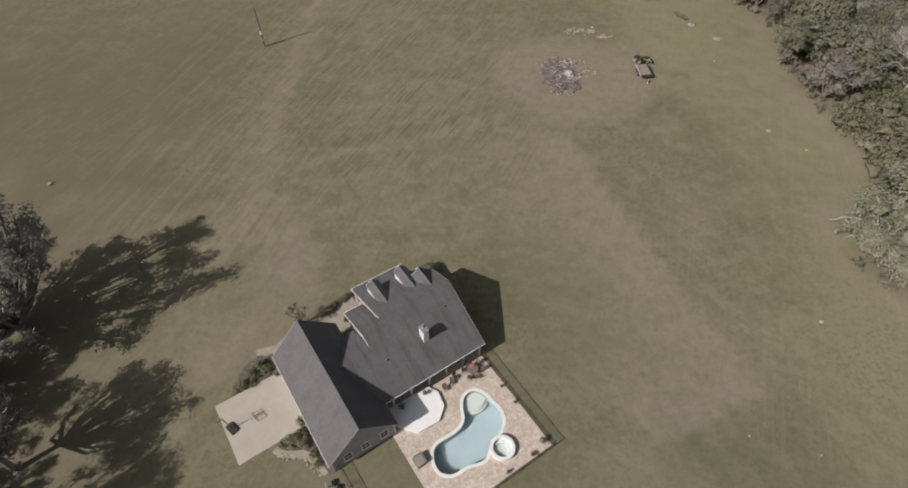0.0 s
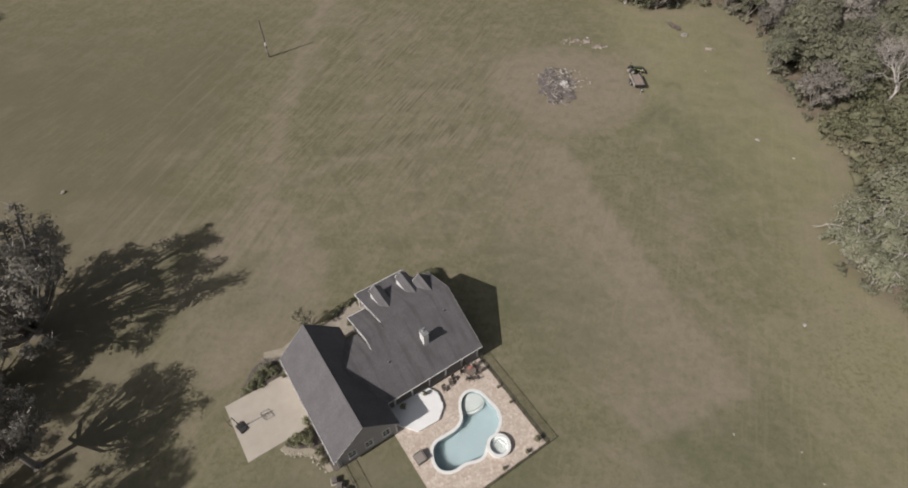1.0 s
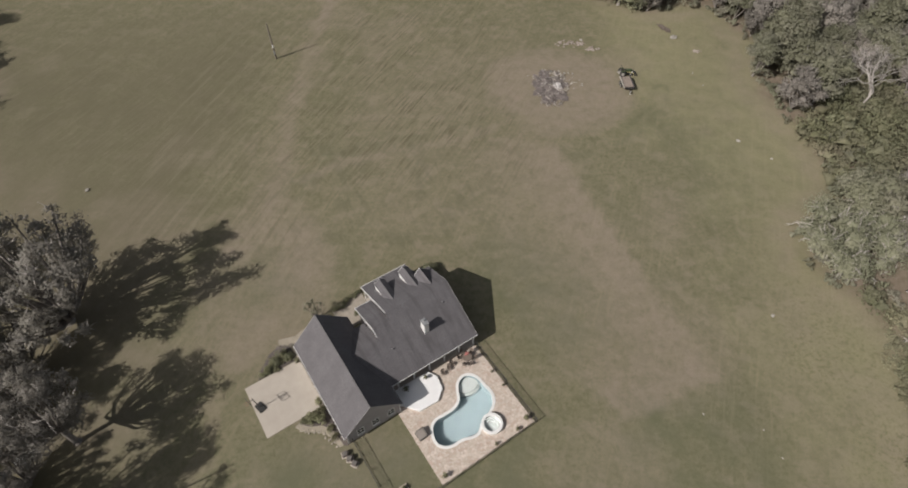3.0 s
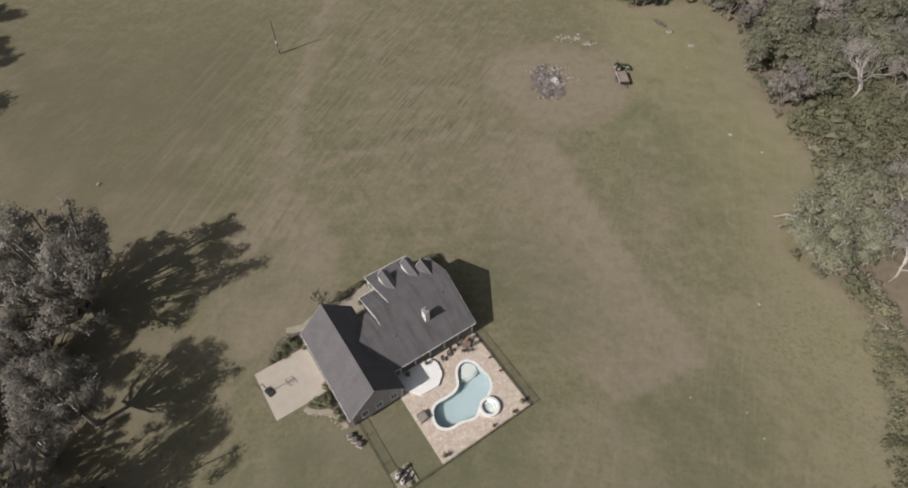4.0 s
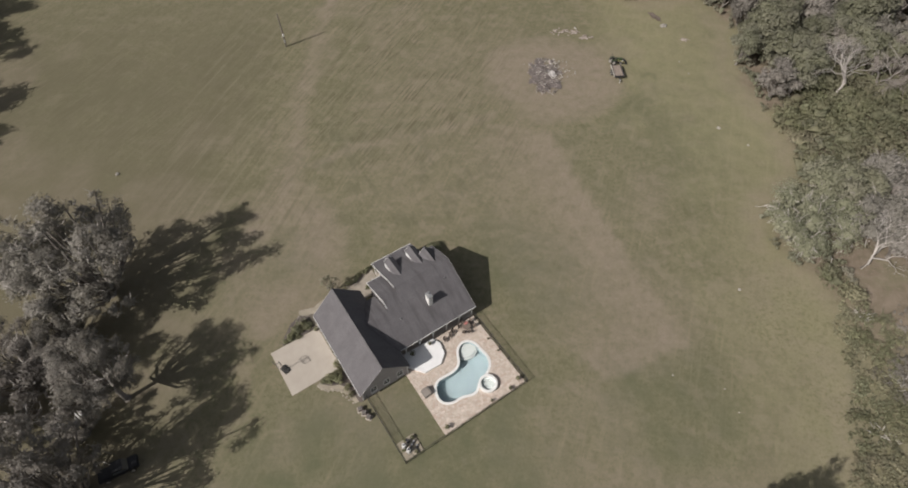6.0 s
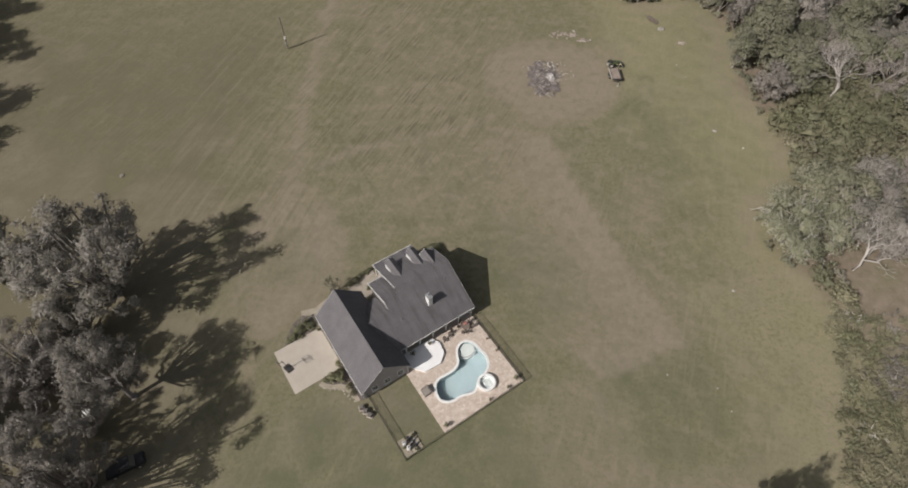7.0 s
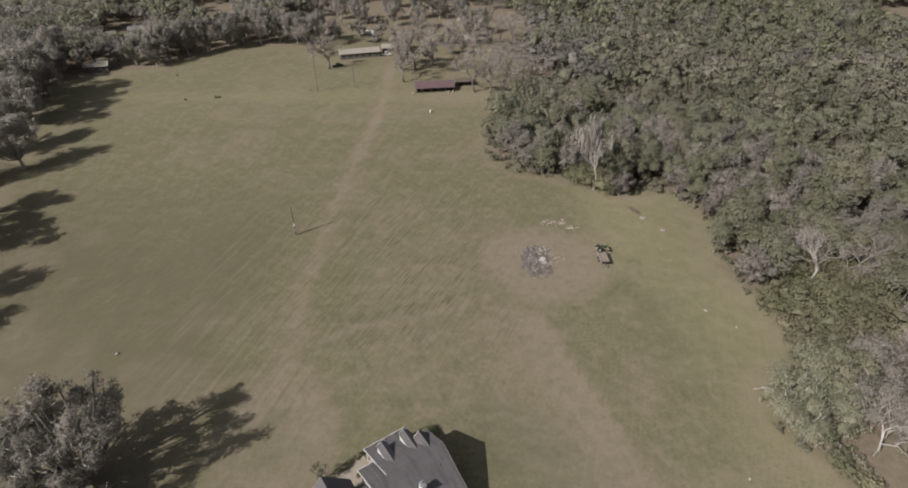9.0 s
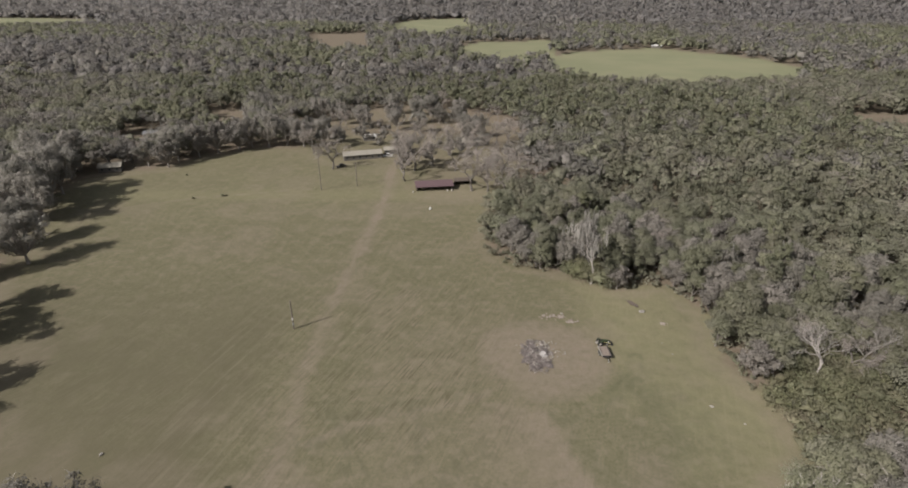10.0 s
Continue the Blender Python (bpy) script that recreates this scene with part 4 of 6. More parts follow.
# tanning shelf and its steps at the shallow end
for k, (r, z) in enumerate(((1.75, -0.38), (2.05, -0.62))):
    bm = bmesh.new()
    pts = [p for p in offset(RIM, -0.03) if (p - Vector((16.3, -1.3))).length < 2.6 and p.y > -2.6]
    c = Vector((16.25, -0.75))
    circle = [c + Vector((math.cos(a), math.sin(a))) * r for a in np.linspace(0, 2 * math.pi, 40, endpoint=False)]
    poly = [p for p in circle if p.y < 5]
    # keep the shelf inside the basin's wall
    def held(p):
        q = min(RIM, key=lambda s: (s - p).length)
        i = RIM.index(q)
        t = (RIM[(i + 1) % n] - RIM[i - 1]).normalized()
        out = Vector((t.y, -t.x))
        d = (p - q).dot(out)
        return p - out * (d + 0.08) if d > -0.08 else p
    poly = [held(p) for p in poly]
    prism(bm, [tuple(p) for p in poly], "z", -1.15, z)
    part("shelf_step", bm, SHELF, pool)

spa = thing("spa", H(15.6, -7.75), "raised round white spa beside the pool", "spa")
bm = bmesh.new()
ring = lambda r, m=40: [Vector((math.cos(2 * math.pi * i / m) * r, math.sin(2 * math.pi * i / m) * r)) for i in range(m)]
strip_between(bm, ring(1.32), 0.0, ring(1.32), 0.52)
strip_between(bm, ring(1.32), 0.52, ring(1.38), 0.56)
strip_between(bm, ring(1.38), 0.56, ring(1.38), 0.62)
strip_between(bm, ring(1.38), 0.62, ring(1.02), 0.62)
strip_between(bm, ring(1.02), 0.62, ring(1.04), 0.3)
bmesh.ops.remove_doubles(bm, verts=bm.verts[:], dist=0.001)
part("shell", bm, COPING, spa)
bm = bmesh.new()
strip_between(bm, ring(1.05), 0.3, ring(1.03), 0.22)
strip_between(bm, ring(1.03), 0.22, ring(0.66), 0.22)
strip_between(bm, ring(0.66), 0.22, ring(0.62), 0.085)
bm.faces.new([bm.verts.new((*p, 0.085)) for p in ring(0.62)])
bmesh.ops.remove_doubles(bm, verts=bm.verts[:], dist=0.001)
part("bench", bm, SHELF, spa, "pale blue plaster bench")
bm = bmesh.new()
bm.faces.new([bm.verts.new((*p, 0.34)) for p in ring(1.035)])
w = part("water", bm, WATER, spa)
w.visible_shadow = False
part("spillway", B(-1.36, -0.96, 0.35, 0.75, 0.50, 0.63), COPING, spa)

deck = thing("deck", HOUSE, "raised white-boarded deck behind the house", "deck")
DECK = [(7.0, 3.0), (7.0, 1.2), (8.9, -1.2), (11.6, -1.35), (13.0, -0.2), (13.35, 1.6), (12.7, 2.9)]
bm = bmesh.new()
prism(bm, DECK, "z", 0.06, 0.42)
part("deck_base", bm, DECKING, deck)


def board_span(x):
    """The y range of the deck at x."""
    ys = []
    for (x0, y0), (x1, y1) in zip(DECK, DECK[1:] + DECK[:1]):
        if (x0 - x) * (x1 - x) < 0:
            ys.append(y0 + (y1 - y0) * (x - x0) / (x1 - x0))
    return min(ys), max(ys)


x = 7.02
while x < 13.3:
    y0, y1 = board_span(x + 0.07)
    part("board", B(x, x + 0.135, y0 - 0.03, min(y1, 2.6) + 0.0, 0.421, 0.448), DECKING, deck)
    x += 0.142


# ---- fence ----
def fence_run(a, b, name="fence"):
    a, b = Vector(a), Vector(b)
    d = b - a
    e = thing(name, H(a.x, a.y, 0.0, math.degrees(math.atan2(d.y, d.x))), "black metal picket fence round the pool yard", "fence", "pool fence runs")
    ln, n = d.length, max(1, round(d.length / 2.4))
    p0 = part("post", B(-0.035, 0.035, -0.035, 0.035, -0.1, 1.3), DARKMETAL, e)
    r0 = None
    for i in range(n + 1):
        if i:
            again(p0, pose(i * ln / n, 0, 0), e)
        if i < n:
            bm = bmesh.new()
            s = ln / n
            for k in range(1, int(s / 0.12)):
                box(bm, k * 0.12 - 0.009, k * 0.12 + 0.009, -0.009, 0.009, 0.08, 1.16)
            if r0 is None:
                r0 = part("picket_panel", bm, DARKMETAL, e)
                t0 = part("rail", B(0.04, s - 0.04, -0.02, 0.02, 1.14, 1.18), DARKMETAL, e)
                t1 = part("rail", B(0.04, s - 0.04, -0.02, 0.02, 0.16, 0.2), DARKMETAL, e)
            else:
                bm.free()
                for q in (r0, t0, t1):
                    again(q, pose(i * s, 0, 0), e)
    return e


fence_run((20.55, 2.6), (20.55, -10.6))
fence_run((20.5, -10.65), (0.05, -10.65))
fence_run((0.0, -10.6), (0.0, 0.2))

# ---- furniture and small things round the house ----
table = thing("patio_table", H(18.25, 1.6, 0.06), "round dark patio table with a red closed parasol cloth", "table")
part("tabletop", rod(bmesh.new(), (0, 0, 0.70), (0, 0, 0.74), 0.68, sides=28), BROWNWOOD, table)
leg = part("leg", rod(bmesh.new(), (0.42, 0.0, 0), (0.34, 0.0, 0.70), 0.025), DARKMETAL, table)
for k in range(1, 4):
    again(leg, pose(0, 0, 0, 0, 0, 90 * k))
folded = bmesh.new()
bmesh.ops.create_icosphere(folded, subdivisions=2, radius=0.3, matrix=Matrix.Diagonal((1.3, 0.8, 0.45, 1)))
tagged(part("folded_cloth", folded, REDCLOTH, None, m=H(18.45, 1.95, 0.88)), "faded red cloth heaped on the patio table", "cloth")


def chair(m):
    e = thing("patio_chair", m, "dark metal patio chair with a sling seat", "chair", "chairs round the patio table")
    part("seat", B(-0.26, 0.26, -0.26, 0.26, 0.40, 0.44, bevel=0.015), BROWNWOOD, e)
    bk = B(-0.26, 0.26, -0.02, 0.02, 0.0, 0.52, bevel=0.015)
    part("backrest", bk, BROWNWOOD, e, m=pose(0, -0.27, 0.46, 12))
    l0 = part("leg", B(-0.02, 0.02, -0.02, 0.02, 0, 0.4), DARKMETAL, e, m=pose(-0.24, -0.24, 0))
    for x, y in ((0.24, -0.24), (-0.24, 0.24), (0.24, 0.24)):
        again(l0, pose(x, y, 0))
    for s in (-1, 1):
        part("armrest", B(s * 0.28 - 0.025, s * 0.28 + 0.025, -0.25, 0.2, 0.62, 0.65), DARKMETAL, e)
    return e


first = chair(H(18.25, 0.65, 0.06, 0))
for k in range(1, 6):
    a = k * 60 + (7 if k % 2 else -6)
    copy_thing(first, H(18.25 + 0.98 * math.sin(radians(a)), 1.6 - 0.98 * math.cos(radians(a)), 0.06, a))
for u, v, a in ((15.4, 1.7, 160), (16.1, 2.0, 190), (14.3, 1.5, 175)):
    copy_thing(first, H(u, v, 0.06, a))


def daybed(m):
    e = thing("daybed", m, "square grey-brown wicker daybed beside the pool", "daybed")
    part("base", B(-0.85, 0.85, -0.8, 0.8, 0.0, 0.34, bevel=0.04), GREYBOARD, e)
    part("mattress", B(-0.78, 0.78, -0.72, 0.62, 0.34, 0.48, bevel=0.05), TWIGS, e, "faded tan cushion")
    part("backrest", B(-0.85, 0.85, 0.64, 0.82, 0.34, 0.85, bevel=0.04), GREYBOARD, e)
    for s in (-1, 1):
        part("armrest", B(s * 0.81 - 0.06, s * 0.81 + 0.06, -0.6, 0.6, 0.49, 0.62, bevel=0.03), GREYBOARD, e)


daybed(H(7.5, -3.85, 0.06, -88) @ Matrix.Scale(0.76, 4))


def planter(m, s, label, leafy=True):
    e = thing("planter", m, label, "planter")
    part("pot", rod(bmesh.new(), (0, 0, 0), (0, 0, 0.42 * s), 0.17 * s, 0.24 * s, 14), BROWNWOOD, e)
    if leafy:
        v, f, d, _ = sprays(np.array([(0, 0, 0.62 * s)]), np.array([0.34 * s]), 130, 0.16 * s, rng)
        c = new("plant", mesh_from("plant", v, f, GARDENLEAF, dome=d))
        c.parent = e


for u, v, s in ((8.9, 2.2, 1.0), (19.7, -9.6, 1.0), (7.2, -9.75, 0.9), (-1.35, 7.1, 1.3), (-1.3, 14.3, 1.0), (17.9, -10.1, 0.7), (14.6, -10.1, 0.6), (20.0, -4.3, 0.5), (19.9, -1.9, 0.5), (11.9, 2.2, 0.8)):
    planter(H(u, v, 0.44 if (7 < u < 13 and v > 0) else 0.06), s, "dark clay pot with a small green plant")

hoop = thing("basketball_hoop", H(-8.0, 10.9, 0.05, 15), "portable basketball hoop with a black base on the driveway", "basketball hoop")
part("base", B(-0.45, 0.45, -0.7, 0.7, 0, 0.22, bevel=0.06), RUBBER, hoop)
part("pole", rod(bmesh.new(), (0, 0, 0.2), (-0.25, 0.0, 3.3), 0.055), DARKMETAL, hoop)
part("brace", rod(bmesh.new(), (0.35, 0.0, 0.2), (-0.12, 0.0, 1.5), 0.03), DARKMETAL, hoop)
bm = bmesh.new()
for y0, y1, z0, z1 in ((-0.66, 0.66, 2.72, 2.80), (-0.66, 0.66, 3.52, 3.60), (-0.66, -0.58, 2.80, 3.52), (0.58, 0.66, 2.80, 3.52), (-0.28, 0.28, 2.9, 2.95), (-0.28, 0.28, 3.28, 3.33), (-0.28, -0.23, 2.95, 3.28), (0.23, 0.28, 2.95, 3.28)):
    box(bm, -0.84, -0.80, y0, y1, z0, z1)
part("backboard", bm, DARKMETAL, hoop, "black-framed backboard with a target square")
part("arm", rod(bmesh.new(), (-0.22, 0, 3.0), (-0.8, 0, 3.1), 0.04), DARKMETAL, hoop)
bm = bmesh.new()
rim_pts = [Vector((-1.07 + 0.23 * math.cos(a), 0.23 * math.sin(a), 3.05)) for a in np.linspace(0, 2 * math.pi, 17)]
for p, q in zip(rim_pts, rim_pts[1:]):
    rod(bm, p, q, 0.012, sides=5)
part("rim", bm, REDCLOTH, hoop)

tagged(part("equipment_pad", B(0.25, 2.95, -10.4, -7.7, -0.2, 0.1, bevel=0.02), PEASTONE, None, m=HOUSE), "weathered pebbly concrete pad in the fence corner", "slab", kind="structure")
for k, (u, v, h, r) in enumerate(((0.9, -8.6, 0.9, 0.3), (1.7, -8.3, 0.7, 0.25), (1.1, -9.5, 1.0, 0.3))):
    t = thing("pool_filter", H(u, v, 0.1), "pale cylindrical pool filter tank on a concrete pad", "filter tank", "pool filters")
    part("tank", rod(bmesh.new(), (0, 0, 0.05), (0, 0, h), r, r * 0.85, 16), WHITE if k != 1 else DARKMETAL, t)
    part("cap", rod(bmesh.new(), (0, 0, h), (0, 0, h + 0.12), r * 0.4, sides=12), DARKMETAL, t)
    part("pipe", rod(bmesh.new(), (0, 0, 0.2), (0.55, 0.1, 0.2), 0.04), WHITE, t)
for u, v in ((2.2, -8.9), (2.3, -9.6), (1.7, -9.1)):
    t = thing("pool_pump", H(u, v, 0.1, 20 * u), "small dark pool pump on a concrete pad", "pump", "pool pumps")
    part("motor", rod(bmesh.new(), (-0.3, 0, 0.18), (0.15, 0, 0.18), 0.13, sides=12), DARKMETAL, t)
    part("strainer", rod(bmesh.new(), (0.25, 0, 0.0), (0.25, 0, 0.36), 0.13, sides=12), GREYMETAL, t)

for u, v in ((-1.6, -0.7), (-1.35, -1.5), (-1.1, -2.35)):
    t = thing("air_conditioner", H(u, v, 0, 23 * v), "dull brown-grey outdoor air-conditioning unit beside the garage", "air conditioner", "cooling units")
    part("case", B(-0.32, 0.32, -0.3, 0.3, 0.06, 0.62, bevel=0.04), BRUSH, t)
    part("grille", rod(bmesh.new(), (0, 0, 0.62), (0, 0, 0.645), 0.23, sides=16), GREYBOARD, t)
    part("plinth", B(-0.45, 0.45, -0.42, 0.42, 0.0, 0.06), CONCRETE, t)

# planted beds
beds = bmesh.new()
prism(beds, [(-0.9, 0.2), (-0.5, 0.2), (-0.5, 6.5), (-4.2, 6.55), (-4.6, 5.2), (-3.2, 4.0), (-2.0, 3.4), (-1.6, 0.9)], "z", -0.1, 0.04)
tagged(part("planting_bed", beds, MULCH, None, m=HOUSE), "dark mulched planting bed beside the garage", "planting bed", kind="structure")
beds = bmesh.new()
prism(beds, [(-1.2, 14.7), (-1.3, 17.2), (-2.4, 18.1), (-4.2, 17.6), (-6.6, 15.4), (-6.8, 14.7)], "z", -0.1, 0.04)
tagged(part("planting_bed", beds, MULCH, None, m=HOUSE), "dark mulched planting bed beside the driveway", "planting bed", kind="structure")
beds = bmesh.new()
prism(beds, [(7.4, 15.1), (11.1, 15.1), (11.3, 19.9), (6.2, 19.2), (6.2, 18.2)], "z", -0.1, 0.04)
tagged(part("planting_bed", beds, TANSTONE, None, m=HOUSE), "pale gravelled planting bed beside the front walk", "planting bed", kind="structure")
EDGE_BED = [(-1.75, 0.5), (-1.95, 1.7), (-2.2, 2.6), (-2.7, 3.3), (-3.4, 3.95), (-4.3, 4.5), (-4.9, 5.1), (-5.3, 6.0), (-4.6, 6.2), (-4.2, 5.5), (-3.5, 4.85), (-2.4, 4.3), (-1.7, 3.4), (-1.3, 2.2), (-1.2, 0.5)]
tagged(part("bed_border", prism(bmesh.new(), EDGE_BED, "z", -0.1, 0.055), PEASTONE, None, m=HOUSE), "tan gravel border curving round a planting bed", "gravel border", kind="structure")
EDGE = [(-2.0, 0.6), (-2.15, 1.6), (-2.4, 2.5), (-2.7, 3.3), (-3.3, 4.0), (-4.0, 4.4), (-4.7, 5.0), (-5.0, 5.9)]
k = 0
for (u0, v0), (u1, v1) in zip(EDGE, EDGE[1:]):
    for j in range(3):
        t = j / 3
        bm = bmesh.new()
        bmesh.ops.create_icosphere(bm, subdivisions=2, radius=0.17)
        for v in bm.verts:
            v.co = Vector((v.co.x * 1.2, v.co.y * 0.9, v.co.z * 0.4)) * (0.85 + 0.35 * noise.noise(v.co * 4 + Vector((k, 0, 0))))
        tagged(part("edging_stone", bm, TANSTONE, None, m=H(u0 + (u1 - u0) * t + 0.22 * math.sin(2.4 * k), v0 + (v1 - v0) * t + 0.18 * math.cos(3.1 * k), 0.05, 37 * k)), "tan rounded stone edging a planting bed", "stone", "edging stones")
        k += 1


# ---- trees and shrubs ----
def tree_meshes(height, radius, lobes, count, size, leaf, bark, seed, bottom=0.32, squash=0.8, limbs=7, lobe=(0.34, 0.24), heart=0.5, bare=0, lift=0.9, crest=0.35, shell=0.45, per=7, clump=(0.30, 0.22), pale=0, stray=1.35):
    """Trunk with limbs, and a crown of leaf sprays on clumps that stand out of uneven lobes."""
    r = np.random.default_rng(seed)
    zc = height * (bottom + 1) / 2
    hz = height * (1 - bottom) / 2
    radii = radius * (lobe[0] + lobe[1] * r.random(lobes))
    d = unit(r.normal(size=(lobes, 3)) + (0, 0, crest))
    far = ((shell + (1 - shell) * r.random(lobes) ** 0.6) * (1 - radii / radius * 0.85))[:, None]
    # an uneven outline: the crown reaches further out on some sides than on others
    side = np.arctan2(d[:, 1], d[:, 0])
    uneven = (1 + 0.14 * np.sin(2 * side + r.random() * 6) + 0.10 * np.sin(3 * side + r.random() * 6))[:, None]
    centres = np.array((0, 0, zc)) + d * np.minimum(far * uneven, 0.92) * (radius, radius, hz)
    cc, cr, lob, out = clumps(centres, radii, per, r, squash, 0.25, clump)
    layers = [sprays(cc, cr, count, size, r, lift=lift, out=out, stray=stray)]
    if heart:
        layers.append(cores(centres, radii, r, squash, heart, True, 0.1, lift))
    v, f, d, _ = with_cores(*layers)
    crown = mesh_from("crown", v, f, leaf, dome=d)
    tv, tf = [], []
    lean = Vector((r.normal() * 0.04 * height, r.normal() * 0.04 * height, 0))
    fork = Vector((0, 0, height * bottom * 0.85)) + lean * 0.5
    r0 = 0.03 * height
    tube(tv, tf, [(0, 0, -0.2), (0, 0, 0.4), fork * 0.6, fork], [r0 * 1.5, r0 * 1.05, r0 * 0.9, r0 * 0.8], 8)
    for i in range(min(limbs, lobes)):
        c = Vector(centres[i])
        mid = fork.lerp(c, 0.5) + Vector((r.normal() * 0.4, r.normal() * 0.4, -0.06 * height))
        tube(tv, tf, [fork - Vector((0, 0, 0.3)), mid, c, c + (c - mid) * 0.1], [r0 * 0.55, r0 * 0.36, r0 * 0.18, 0.02], 5)
    trunk = mesh_from("trunk", [tuple(p) for p in tv], tf, bark, True)
    made = {"trunk": trunk, "crown": crown}
    if bare:
        made["twig_spray"] = mesh_from("twig_spray", *sticks(cc, cr, bare, r), DEADWOOD)
    if pale:
        # bleached limbs that show through the top of the crown
        lv, lf = [], []
        for i in r.choice(len(cc), pale, replace=False):
            a = Vector(cc[i]) + Vector(out[i]) * float(cr[i]) * 0.9
            g = Vector(unit(out[i] + r.normal(size=3) * 0.9 + (0, 0, 0.2)))
            b = a + g * (0.9 + 1.3 * r.random())
            bend = a.lerp(b, 0.5) + Vector(r.normal(size=3)) * 0.18
            tube(lv, lf, [a, bend, b], [0.075, 0.055, 0.02], 4)
            tube(lv, lf, [bend, bend + (g + Vector(r.normal(size=3)) * 0.6) * 0.8], [0.05, 0.015], 4)
        made["dead_limb"] = mesh_from("dead_limb", [tuple(p) for p in lv], lf, DEADWOOD)
    return made


def bare_meshes(height, bark, seed, depth=4, thick=0.022, wide=0.62):
    """A leafless tree: forking limbs down to twigs."""
    r = np.random.default_rng(seed)
    tv, tf, wv, wf = [], [], [], []

    def grow(p, d, length, rad, level):
        q = p + d * length
        bend = p.lerp(q, 0.5) + Vector(r.normal(size=3)) * length * 0.09
        a, b = (tv, tf) if level < 3 else (wv, wf)
        tube(a, b, [p, bend, q], [rad, rad * 0.82, rad * 0.62], 6 if level < 2 else (4 if level < 3 else 3))
        if level >= depth:
            return
        for i in range(3 if level in (0, 2) else 2 + int(r.random() < 0.6)):
            nd = (d + Vector(unit(r.normal(size=3))) * wide + Vector((0, 0, 0.12))).normalized()
            grow(q if i else bend.lerp(q, 0.6), nd, length * (0.62 + 0.22 * r.random()), rad * 0.58, level + 1)

    grow(Vector((0, 0, -0.2)), Vector((r.normal() * 0.06, r.normal() * 0.06, 1)).normalized(), height * 0.30, height * thick, 0)
    out = {"trunk": mesh_from("trunk", [tuple(p) for p in tv], tf, bark, True)}
    if bark is BARK:
        ends = np.array([tuple(p) for p in wv])[::3]
        n = 950
        p = ends[r.integers(0, len(ends), n)] + r.normal(size=(n, 3)) * 0.25
        mid = ends.mean(0)
        d = unit(unit(p - mid) + r.normal(size=(n, 3)) * 0.6 + (0, 0, 0.3))
        side = unit(np.cross(d, r.normal(size=(n, 3)))) * 0.032
        ln = (0.7 + 0.9 * r.random(n))[:, None]
        tw = np.stack([p - side, p + side, p + d * ln], 1).reshape(-1, 3)
        out["twig_spray"] = mesh_from("twig_spray", tw, np.arange(n * 3).reshape(-1, 3), TWIGS)
    if wf:
        out["twig_growth"] = mesh_from("twig_growth", [tuple(p) for p in wv], wf, TWIGS if bark is BARK else bark)
    return out


def plant(name, meshes, x, y, s, turn, label, category="tree", group="", zs=1.0, z=0.0):
    e = thing(name, Matrix.Translation((x, y, z)) @ Matrix.Rotation(turn, 4, "Z") @ Matrix.Diagonal((s, s, s * zs, 1)), label, category, group)
    for k, me in meshes.items():
        o = new(k, me)
        o.parent = e
        if k.startswith(("twig", "dead", "moss")):
            tagged(o, kind="stuff")
    return e


BIG = [tree_meshes(19.0, 9.8, 84, 25500, 0.26, OAKLEAF, BARK, 21 + k, bottom=0.05, crest=0.25, shell=0.42, limbs=46, lobe=(0.07, 0.12), heart=0, bare=700, lift=1.0, per=7, clump=(0.32, 0.3), pale=30, stray=1.3) for k in range(2)]
HIGH = tree_meshes(19.0, 9.8, 60, 20000, 0.28, OAKLEAF, BARK, 28, bottom=0.30, crest=0.25, shell=0.42, limbs=36, lobe=(0.09, 0.13), heart=0, bare=600, lift=1.0, per=7, clump=(0.32, 0.3), pale=30, stray=1.3)
ROW = [tree_meshes(18.0, 9.6, 32, 6800, 0.5, ROWLEAF, PALEBARK, 25 + k, bottom=0.24, limbs=30, lobe=(0.12, 0.16), heart=0, bare=420, per=6, clump=(0.36, 0.3), pale=70, lift=1.0, stray=1.45) for k in range(3)]
OAKS = [tree_meshes(11.0 + k, 5.2, 14, 7200, 0.37, WOODLEAF, BARK, 40 + k, bottom=0.10, limbs=7, bare=40, lobe=(0.22, 0.24), heart=0.45, per=8, clump=(0.34, 0.26), lift=1.5) for k in range(4)]
MOSSY = [tree_meshes(12.5, 6.0, 16, 7200, 0.38, OAKLEAF, BARK, 60 + k, bottom=0.12, limbs=8, bare=200, lobe=(0.18, 0.24), heart=0.4, per=7, clump=(0.34, 0.26), pale=16) for k in range(2)]
PINES = [tree_meshes(17.0 + k, 3.4, 16, 3600, 0.38, PINELEAF, BARK, 70 + k, bottom=0.45, limbs=8, heart=0.3, lobe=(0.26, 0.22), per=4, crest=0.1, clump=(0.36, 0.26)) for k in range(2)]
BARE = [bare_meshes(12.0, BARK, 80 + k, depth=5, thick=0.032, wide=0.85) for k in range(3)]
DEAD = [bare_meshes(12.0, DEADWOOD, 90 + k, depth=5, thick=0.019, wide=0.85) for k in range(2)]
SHRUB = [tree_meshes(2.2, 1.9, 9, 1700, 0.17, GARDENLEAF, BARK, 95 + k, bottom=0.05, limbs=5, squash=0.7, per=5, lift=2.2) for k in range(3)]

